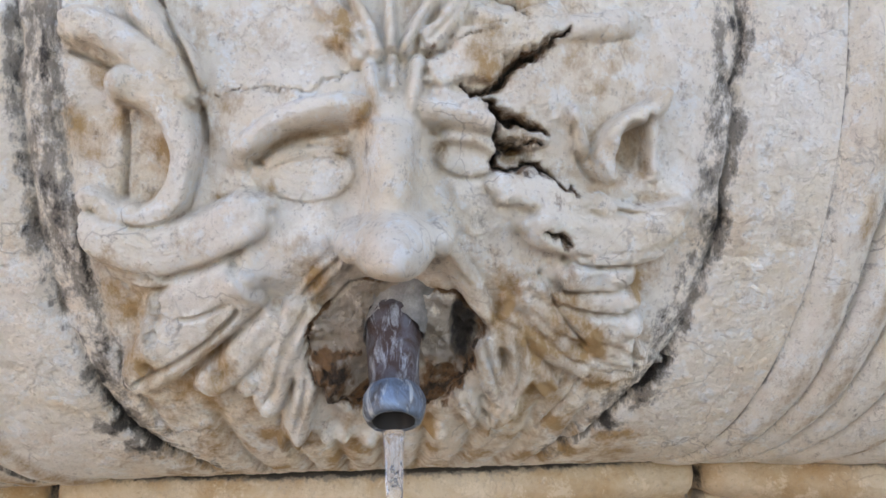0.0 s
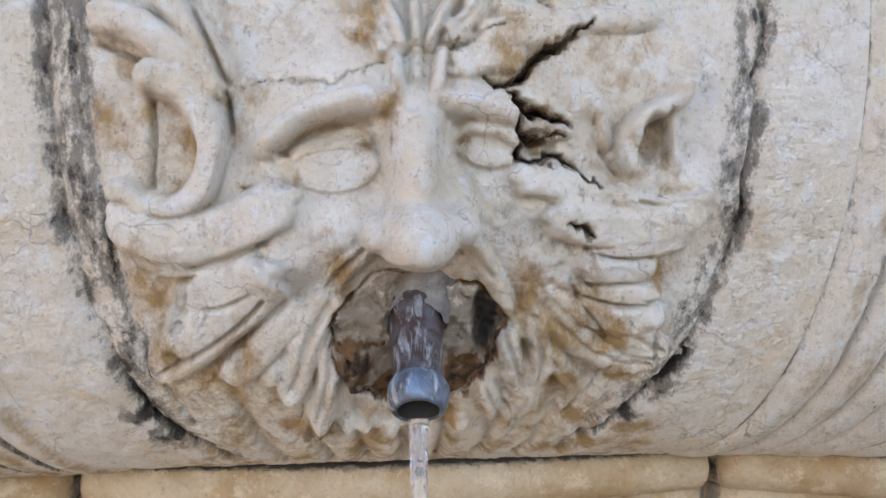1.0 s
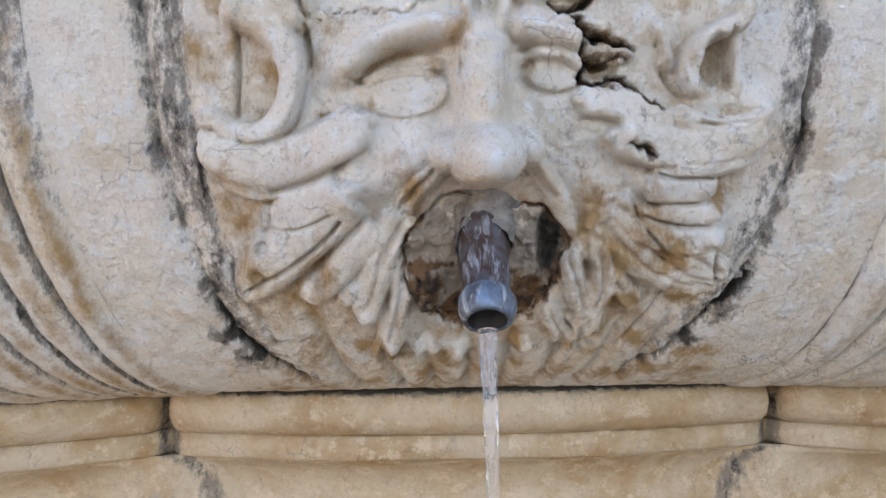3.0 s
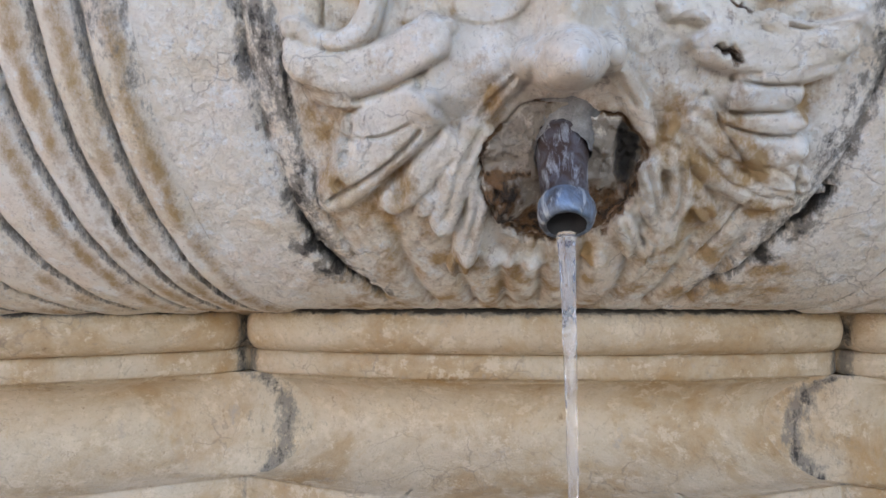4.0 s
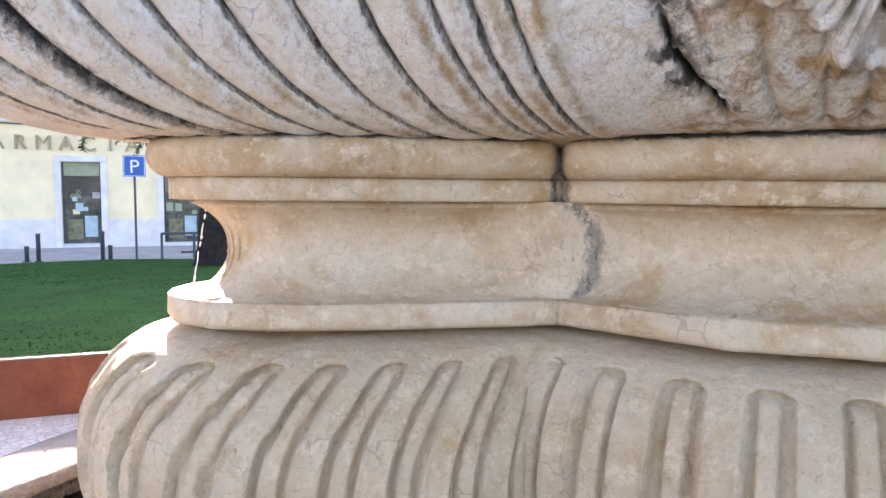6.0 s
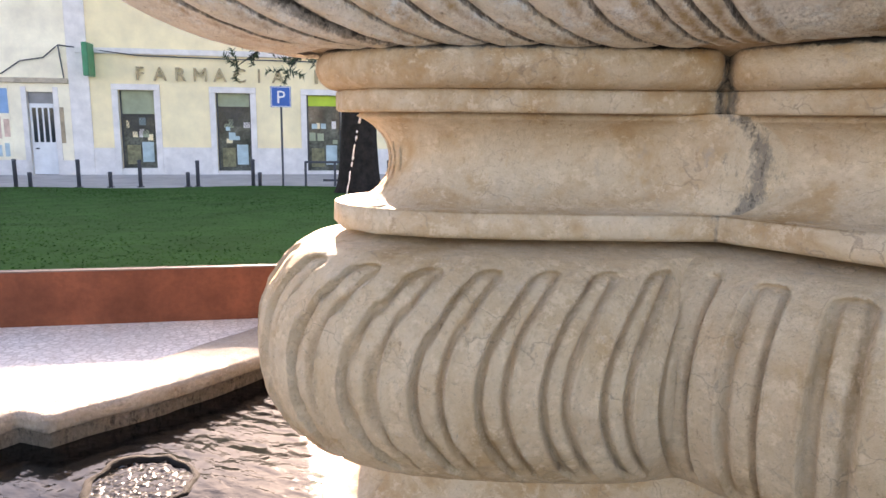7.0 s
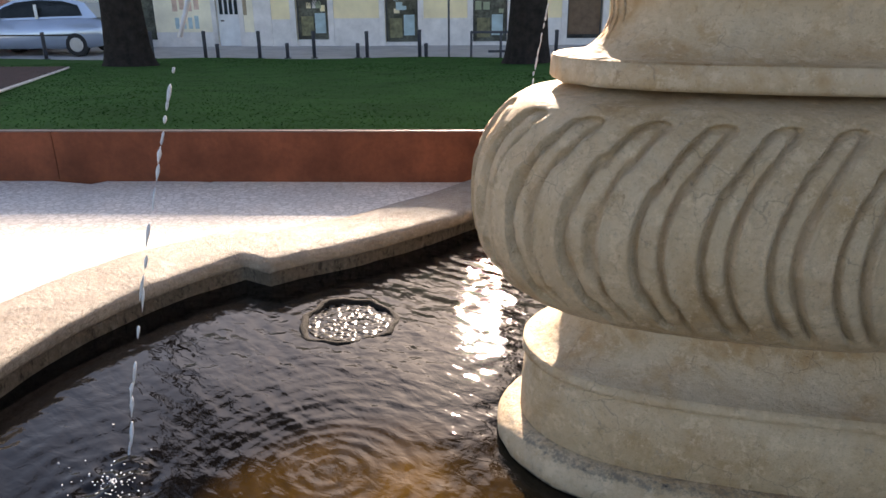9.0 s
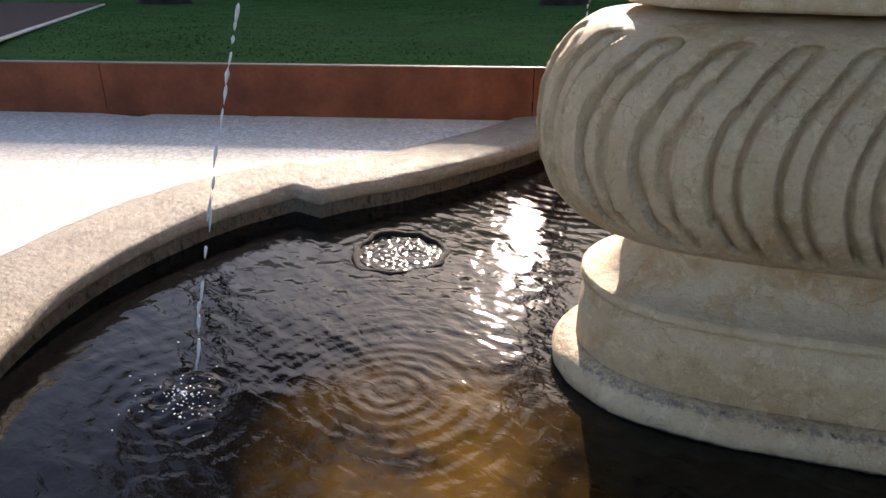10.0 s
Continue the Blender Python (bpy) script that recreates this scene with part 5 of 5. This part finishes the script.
def shop_window(h, o, blind, grille, blind_share=0.3):
    a0, a1, z0, z1 = o
    w = part("shop_window", boxed(a0, a1, FRONT + 0.20, FRONT + 0.22, z0, z1), GLASS_DARK, h, "dark shop window behind stone jambs")
    part("window_frame", box(boxed(a0, a0 + 0.04, FRONT + 0.16, FRONT + 0.197, z0, z1), a1 - 0.04, a1, FRONT + 0.16, FRONT + 0.197, z0, z1), IRON, w)
    zb = z1 - (z1 - z0) * blind_share
    part("blind", boxed(a0 + 0.045, a1 - 0.045, FRONT + 0.165, FRONT + 0.19, zb, z1 - 0.01), blind, w, "fabric blind")
    if grille:
        bm = bmesh.new()
        n = 11
        for k in range(n):
            for sgn in (-1, 1):
                x0 = a0 + 0.05 + (a1 - a0 - 0.1) * k / n
                x1 = min(a1 - 0.05, max(a0 + 0.05, x0 + sgn * 0.45))
                tube(bm, [(x0, FRONT + 0.15, zb), (x1, FRONT + 0.15, zb - abs(x1 - x0) * 1.3)], 0.008, 4)
        part("grille", bm, IRON, w, "diamond security grille")
    shade = random.Random(int(a0 * 100))
    for k in range(7):
        f, g = shade.uniform(0.05, 0.78), shade.choice((0.36, 0.40, 0.52, 0.56))
        part("display_box", boxed(a0 + (a1 - a0) * f, a0 + (a1 - a0) * (f + shade.uniform(0.08, 0.2)), FRONT + 0.172 + 0.003 * k, FRONT + 0.197, z0 + (z1 - z0) * g, z0 + (z1 - z0) * (g + shade.uniform(0.05, 0.11))), shade.choice((DADO, BLIND_PALE, GRAFFITI_TEAL, WALLPAINT)), w)
    for k, (mat, f0, f1, g0, g1) in enumerate(((POSTER, 0.12, 0.5, 0.05, 0.30), (GRAFFITI_TEAL, 0.55, 0.88, 0.08, 0.34))):
        part("display_board", boxed(a0 + (a1 - a0) * f0, a0 + (a1 - a0) * f1, FRONT + 0.17, FRONT + 0.19 - 0.001 * k, z0 + (z1 - z0) * g0, z0 + (z1 - z0) * g1), mat, w)
    return w


WIN_A, WIN_B, WIN_C, WIN_D = (-5.43, -4.46, -0.52, 1.71), (-2.76, -1.78, -0.60, 1.67), (-0.15, 0.86, -0.60, 1.65), (2.62, 3.64, -0.52, 1.65)
pharmacy = house("pharmacy_house", -6.48, 7.0, 8.87, WALLPAINT, [WIN_A, WIN_B, WIN_C, WIN_D], "cream rendered house with a pharmacy on the ground floor", 0.07)
for o in (WIN_A, WIN_B, WIN_C, WIN_D):
    stone_frame(pharmacy, o)
shop_window(pharmacy, WIN_A, BLIND_PALE, True, 0.30)
shop_window(pharmacy, WIN_B, BLIND_PALE, True, 0.17)
shop_window(pharmacy, WIN_C, LIME, False, 0.14)
shop_window(pharmacy, WIN_D, plain("brown_lattice", (0.16, 0.10, 0.06), 0.7, 0, 0.3, 6, 0), True, 0.95)
part("string_course", boxed(-6.48, 7.0, FRONT - 0.10, FRONT, 2.70, 2.86, bevel=0.02), DADO, pharmacy, "grey stone string course")
part("corner_pilaster", boxed(-6.70, -6.16, FRONT - 0.06, FRONT, STREET_Z, 8.6, bevel=0.02), DADO, pharmacy, "peeling whitewashed pilaster")
part("peeled_plaster", boxed(-7.05, -6.90, FRONT - 0.012, FRONT + 0.001, 0.2, 1.2), plain("bare_plaster", (0.42, 0.33, 0.22), 0.9, 0, 0.4, 6, 0.4), pharmacy)
part("green_lamp_sign", boxed(-6.12, -5.97, FRONT - 0.7, FRONT - 0.05, 2.05, 2.95, bevel=0.03), GREEN_SIGN, pharmacy, "green projecting pharmacy sign box")

old = house("old_house", -22.0, -6.482, 8.87, WALLPAINT_B, [(-10.25, -9.72, -0.5, 1.55), (-7.84, -7.15, STREET_Z, 1.62)], "pale rendered old house with peeling plaster", -0.3)
part("string_course", boxed(-22, -6.72, FRONT - 0.10, FRONT, 1.86, 2.0, bevel=0.02), plain("stained_course", (0.50, 0.42, 0.32), 0.85, 0, 0.3, 5, 0.3), old, "stained stone string course")
door = part("street_door", boxed(-7.83, -7.16, FRONT + 0.10, FRONT + 0.14, STREET_Z + 0.01, 1.30), FRAME_WHITE, old, "white panelled street door with four glazed slots")
part("transom", boxed(-7.83, -7.16, FRONT + 0.10, FRONT + 0.14, 1.302, 1.61), plain("grey_transom", (0.22, 0.22, 0.23), 0.4, 0, 0.2, 4, 0), old)
for k in range(4):
    part("glazed_slot", boxed(-7.76 + 0.152 * k, -7.66 + 0.152 * k, FRONT + 0.088, FRONT + 0.097, 0.22, 1.18), CAR_GLASS, door)
part("door_handle", boxed(-7.74, -7.64, FRONT + 0.05, FRONT + 0.098, 0.02, 0.06, bevel=0.01), IRON, door)
part("jamb", boxed(-7.98, -7.84, FRONT - 0.03, FRONT + 0.1, STREET_Z, 1.76, bevel=0.01), DADO, old)
part("jamb", boxed(-7.15, -7.01, FRONT - 0.03, FRONT + 0.1, STREET_Z, 1.76, bevel=0.01), DADO, old)
part("dark_window", boxed(-10.25, -9.72, FRONT + 0.2, FRONT + 0.22, -0.5, 1.55), GLASS_DARK, old)
board = part("painted_board", boxed(-9.20, -8.30, FRONT - 0.02, FRONT + 0.003, STREET_Z + 0.03, 1.78), WALLPAINT_B, old, "boarded doorway painted over with graffiti")
part("blue_paint", boxed(-9.14, -8.32, FRONT - 0.026, FRONT - 0.021, 1.02, 1.70), GRAFFITI_BLUE, board)
for k in range(4):
    part("graffiti_stroke", boxed(-9.14 + 0.22 * k, -8.99 + 0.22 * k, FRONT - 0.026, FRONT - 0.021, 0.32 + 0.05 * (k % 2), 0.86 + 0.04 * (k % 3), bevel=0.0), GRAFFITI_RED, board)
    part("graffiti_stroke", boxed(-9.10 + 0.2 * k, -8.98 + 0.2 * k, FRONT - 0.026, FRONT - 0.021, -0.18, 0.14 + 0.05 * (k % 2)), GRAFFITI_TEAL, board)
house("side_house", 7.002, 24.0, 8.6, WALLPAINT_B, [(8.5, 9.5, STREET_Z, 1.6), (11.5, 12.5, -0.4, 1.6)], "pale rendered neighbouring house", 0.0)


def cable(points, r=0.018):
    bm = tube(bmesh.new(), [STREET @ Vector(p) for p in rounded_3d(points)], r, 6)
    return tagged(bm_object("wall_cable", bm, IRON), "dark slack cable fixed along the house front", "cable", "cables on the houses")


def rounded_3d(pts):
    out = []
    for a, b in zip(pts, pts[1:]):
        out += [tuple(Vector(a).lerp(Vector(b), k / 6)) for k in range(6)]
    out.append(pts[-1])
    return out


cable([(-6.9, FRONT - 0.06, 2.9), (-6.2, FRONT - 0.07, 2.82), (-4.8, FRONT - 0.13, 2.66), (-2.0, FRONT - 0.13, 2.62), (0.9, FRONT - 0.13, 2.60)])
cable([(-9.3, FRONT - 0.06, 2.05), (-8.4, FRONT - 0.06, 2.1), (-7.9, FRONT - 0.06, 2.45), (-7.3, FRONT - 0.06, 2.55), (-6.9, FRONT - 0.06, 2.9), (-6.8, FRONT - 0.07, 1.95)])

# raised letters on the pharmacy front
def letters(text, a0, pitch, z, size, mat, y, group_parent):
    for k, ch in enumerate(text):
        cu = bpy.data.curves.new("letter", "FONT")
        cu.body, cu.size, cu.extrude, cu.align_x = ch, size, 0.03, "CENTER"
        tmp = bpy.data.objects.new("letter", cu)
        scene.collection.objects.link(tmp)
        me = bpy.data.meshes.new_from_object(tmp.evaluated_get(bpy.context.evaluated_depsgraph_get()))
        bpy.data.objects.remove(tmp)
        me.materials.append(mat)
        ob = new("letter", me)
        ob.parent = group_parent
        ob.matrix_basis = pose(a0 + pitch * k, y, z, 90, 0, 0)


letters("FARMACIA", -4.80, 0.55, 1.98, 0.56, LETTER, FRONT - 0.06, pharmacy)
part("sign_stroke", boxed(0.10, 0.20, FRONT - 0.07, FRONT - 0.03, 1.98, 2.38), LETTER, pharmacy)
part("sign_stroke", boxed(0.45, 0.68, FRONT - 0.07, FRONT - 0.03, 1.98, 2.36), LETTER, pharmacy)

# ---- street things ----
sign = thing("parking_sign", "blue square parking sign with a white letter on a thin post", "road sign", at=STREET @ Matrix.Translation((-0.70, 17.5, STREET_Z)))
part("post", tube(bmesh.new(), [(0, 0, 0), (0, 0, 2.42)], 0.025, 10), IRON, sign)
plate = part("plate", boxed(-0.235, 0.235, -0.045, -0.03, 1.92, 2.40, bevel=0.004), BLUE, sign)
part("white_border", box(box(box(boxed(-0.22, 0.22, -0.049, -0.0455, 2.375, 2.388), -0.22, 0.22, -0.049, -0.0455, 1.932, 1.945), -0.22, -0.207, -0.049, -0.0455, 1.9452, 2.3748), 0.207, 0.22, -0.049, -0.0455, 1.9452, 2.3748), LETTER_WHITE, plate)
letters("P", 0.0, 0, 2.01, 0.42, LETTER_WHITE, -0.05, sign)


def bollard(a, top, D=18.0):
    b = thing("bollard", "slim dark grey iron street bollard" if top > -0.2 else "short dark grey iron street bollard", "bollard", "bollards along the street", at=STREET @ Matrix.Translation((a, D, STREET_Z)))
    h = top - STREET_Z
    part("shaft", tube(bmesh.new(), [(0, 0, 0), (0, 0, h - 0.06), (0, 0, h - 0.05), (0, 0, h - 0.01), (0, 0, h)], [0.045, 0.045, 0.05, 0.05, 0.035], 12), IRON, b, "", True)
    part("foot_plate", tube(bmesh.new(), [(0, 0, 0.001), (0, 0, 0.02)], 0.09, 12), IRON, b)


for a, top in ((-10.9, -0.04), (-8.15, -0.04), (-6.80, -0.03), (-6.49, -0.34), (-5.43, -0.04), (-4.73, -0.33), (-4.06, -0.05), (-2.97, -0.34), (-2.74, -0.06), (-1.44, -0.03), (-1.28, -0.35), (1.2, -0.3), (1.9, -0.05)):
    bollard(a, top)
rail = thing("street_railing", "low dark iron railing at the pavement edge", "railing", at=STREET)
part("rail", tube(bmesh.new(), [(-0.17, 18, -0.10), (1.15, 18, -0.10)], 0.03, 8), IRON, rail)
for a in (-0.17, 0.55, 1.15):
    part("post", tube(bmesh.new(), [(a, 18, STREET_Z), (a, 18, -0.08)], 0.03, 8), IRON, rail)
part("lower_bar", tube(bmesh.new(), [(0.25, 18.0, -0.55), (1.15, 18.0, -0.55)], 0.03, 8), IRON, rail)


def car(a, D, paint, label, flip=False):
    c = thing("car", label, "car", "parked cars", at=STREET @ Matrix.Translation((a, D, STREET_Z)) @ Matrix.Rotation(math.pi if flip else 0, 4, "Z"))
    body = [(-2.0, 0.28), (-2.03, 0.50), (-1.95, 0.68), (-1.30, 0.86), (-0.95, 0.90), (0.2, 0.94), (1.55, 0.98), (1.88, 0.92), (1.97, 0.62), (1.95, 0.30), (1.5, 0.20), (-1.6, 0.20)]
    cabin = [(-1.30, 0.88), (-0.75, 1.22), (-0.35, 1.40), (0.25, 1.48), (0.95, 1.46), (1.55, 1.34), (1.90, 0.97)]
    def slab(bm, outline, w0, taper):
        left = [bm.verts.new((x, -w0 + taper * max(0, z - 0.9), z)) for x, z in outline]
        right = [bm.verts.new((x, w0 - taper * max(0, z - 0.9), z)) for x, z in outline]
        n = len(outline)
        bm.faces.new(left)
        bm.faces.new(right[::-1])
        for k in range(n):
            bm.faces.new((left[k], right[k], right[(k + 1) % n], left[(k + 1) % n]))
        bmesh.ops.recalc_face_normals(bm, faces=bm.faces[:])
        return bm
    bm = slab(bmesh.new(), body, 0.84, 0.1)
    bmesh.ops.bevel(bm, geom=bm.edges[:], offset=0.04, segments=2, affect="EDGES")
    part("body", bm, paint, c, "", True)
    part("cabin", slab(bmesh.new(), cabin, 0.80, 0.35), paint, c)
    glass = [(-1.02, 0.96), (-0.62, 1.22), (-0.28, 1.35), (0.28, 1.41), (0.95, 1.385), (1.38, 1.28), (1.52, 1.02)]
    for sgn in (-1, 1):
        bm = bmesh.new()
        vs = [bm.verts.new((x, sgn * (0.806 - 0.35 * (z - 0.9)), z)) for x, z in glass]
        f = bm.faces.new(vs)
        bmesh.ops.solidify(bm, geom=[f], thickness=0.006)
        g = part("side_window", bm, CAR_GLASS, c)
        part("window_pillar", boxed(0.28, 0.36, sgn * 0.80 - 0.012, sgn * 0.80 + 0.012, 0.95, 1.30), paint, g)
        part("rub_strip", boxed(-0.95, 1.2, sgn * 0.838 - 0.012, sgn * 0.838 + 0.012, 0.52, 0.56, bevel=0.005), RUBBER, c)
        part("mirror", boxed(-0.85, -0.68, sgn * 0.93 - 0.07, sgn * 0.93 + 0.07, 0.92, 1.05, bevel=0.03), paint, c)
        for x in (-1.27, 1.27):
            w = part("wheel", tube(bmesh.new(), [(x, sgn * 0.68, 0.30), (x, sgn * 0.70, 0.30), (x, sgn * 0.83, 0.30), (x, sgn * 0.85, 0.30)], [0.27, 0.30, 0.30, 0.27], 24), RUBBER, c, "black tyre")
            part("rim", tube(bmesh.new(), [(x, sgn * 0.845, 0.30), (x, sgn * 0.862, 0.30)], [0.19, 0.17], 20), RIM_METAL, w)
    return c


car(-11.75, 19.6, SILVER, "silver hatchback parked along the street")
car(-14.3, 21.0, CAR_RED, "dark red car parked before the old house", True)


def tree(a, D, r, top, seed, label):
    """A thick dark trunk with root flare, high limbs and an uneven crown of small leaf clumps."""
    z0 = lawn_z(D) - 0.05
    t = thing("tree", label, "tree", "trees on the lawn", at=STREET @ Matrix.Translation((a, D, z0)))
    rng = random.Random(seed)
    bm = bmesh.new()
    lv = [(0, 1.28), (0.12, 1.12), (0.35, 1.0), (0.9, 0.90), (2.0, 0.80), (4.0, 0.66), (6.5, 0.5), (8.5, 0.34), (top, 0.1)]
    rings = []
    for z, k in lv:
        rings.append([bm.verts.new((r * k * (1 + 0.07 * math.sin(5 * q + z) + 0.05 * math.sin(9 * q + 2 * z + seed)) * math.cos(q), r * k * (1 + 0.07 * math.cos(4 * q + z)) * math.sin(q), z)) for q in [2 * math.pi * j / 28 for j in range(28)]])
    for p, q in zip(rings, rings[1:]):
        for j in range(28):
            bm.faces.new((p[j], p[(j + 1) % 28], q[(j + 1) % 28], q[j]))
    part("trunk", bm, BARK, t, "dark rough trunk", True)
    tips = []
    for k in range(10):
        q, z = rng.uniform(0, 6.28), rng.uniform(8.6, 10.2)
        ln = rng.uniform(1.4, 2.8)
        p0, p2 = Vector((0, 0, z)), Vector((ln * math.cos(q), ln * math.sin(q), z + rng.uniform(0.6, 1.6)))
        p1 = p0.lerp(p2, 0.5) + Vector((0, 0, 0.2))
        part("limb", tube(bmesh.new(), [p0, p1, p2], [0.12, 0.08, 0.03], 8), BARK, t)
        tips += [p1, p2, p0.lerp(p2, 0.8)]
    verts, faces = [], []
    for c in tips:
        for _ in range(260):
            p = c + Vector((rng.gauss(0, 0.55), rng.gauss(0, 0.55), rng.gauss(0, 0.35)))
            d1 = Vector((rng.uniform(-1, 1), rng.uniform(-1, 1), rng.uniform(-1, 1))).normalized() * 0.10
            d2 = Vector((rng.uniform(-1, 1), rng.uniform(-1, 1), rng.uniform(-1, 1))).normalized() * 0.05
            i = len(verts)
            verts += [p - d1, p + d2, p + d1, p - d2]
            faces.append((i, i + 1, i + 2, i + 3))
    me = bpy.data.meshes.new("crown")
    me.from_pydata(verts, [], faces)
    me.materials.append(NEEDLE)
    cr = new("crown", me)
    cr.parent = t
    return t


tree(-5.87, 12.0, 0.36, 11.0, 1, "thick dark tree trunk standing at the far edge of the lawn")
second = tree(0.78, 12.0, 0.33, 11.0, 2, "dark tree trunk with a low drooping leafy branch")


def branch(parent, start, end, seed):
    rng = random.Random(seed)
    pts = [Vector(start).lerp(Vector(end), k / 6) + Vector((0, 0, 0.12 * math.sin(k / 6 * 3.14))) for k in range(7)]
    limb = part("low_branch", tube(bmesh.new(), pts, [0.035, 0.03, 0.025, 0.02, 0.015, 0.010, 0.006], 6), BARK, parent)
    verts, faces = [], []
    for p in pts[2:]:
        for _ in range(3):
            d = Vector((rng.uniform(-1, 0.6), rng.uniform(-0.4, 0.4), rng.uniform(-0.9, 0.25))).normalized()
            ln = rng.uniform(0.15, 0.38)
            for k in range(34):
                q = p + d * ln * k / 34
                n1 = (d.cross(Vector((rng.uniform(-1, 1), rng.uniform(-1, 1), rng.uniform(-1, 1)))).normalized() + d * 0.5) * rng.uniform(0.04, 0.09)
                w = d * 0.012
                i = len(verts)
                verts += [q - w, q + w, q + n1]
                faces.append((i, i + 1, i + 2))
    me = bpy.data.meshes.new("leaves")
    me.from_pydata(verts, [], faces)
    me.materials.append(NEEDLE)
    lv = new("leaves", me)
    lv.parent = limb


branch(second, (-0.1, -0.2, 3.0), (-1.75, -1.6, 1.95), 3)
branch(second, (-0.1, -0.2, 2.9), (-1.05, -1.8, 1.90), 4)
branch(second, (-0.1, -0.2, 2.8), (-0.45, -1.8, 2.05), 5)
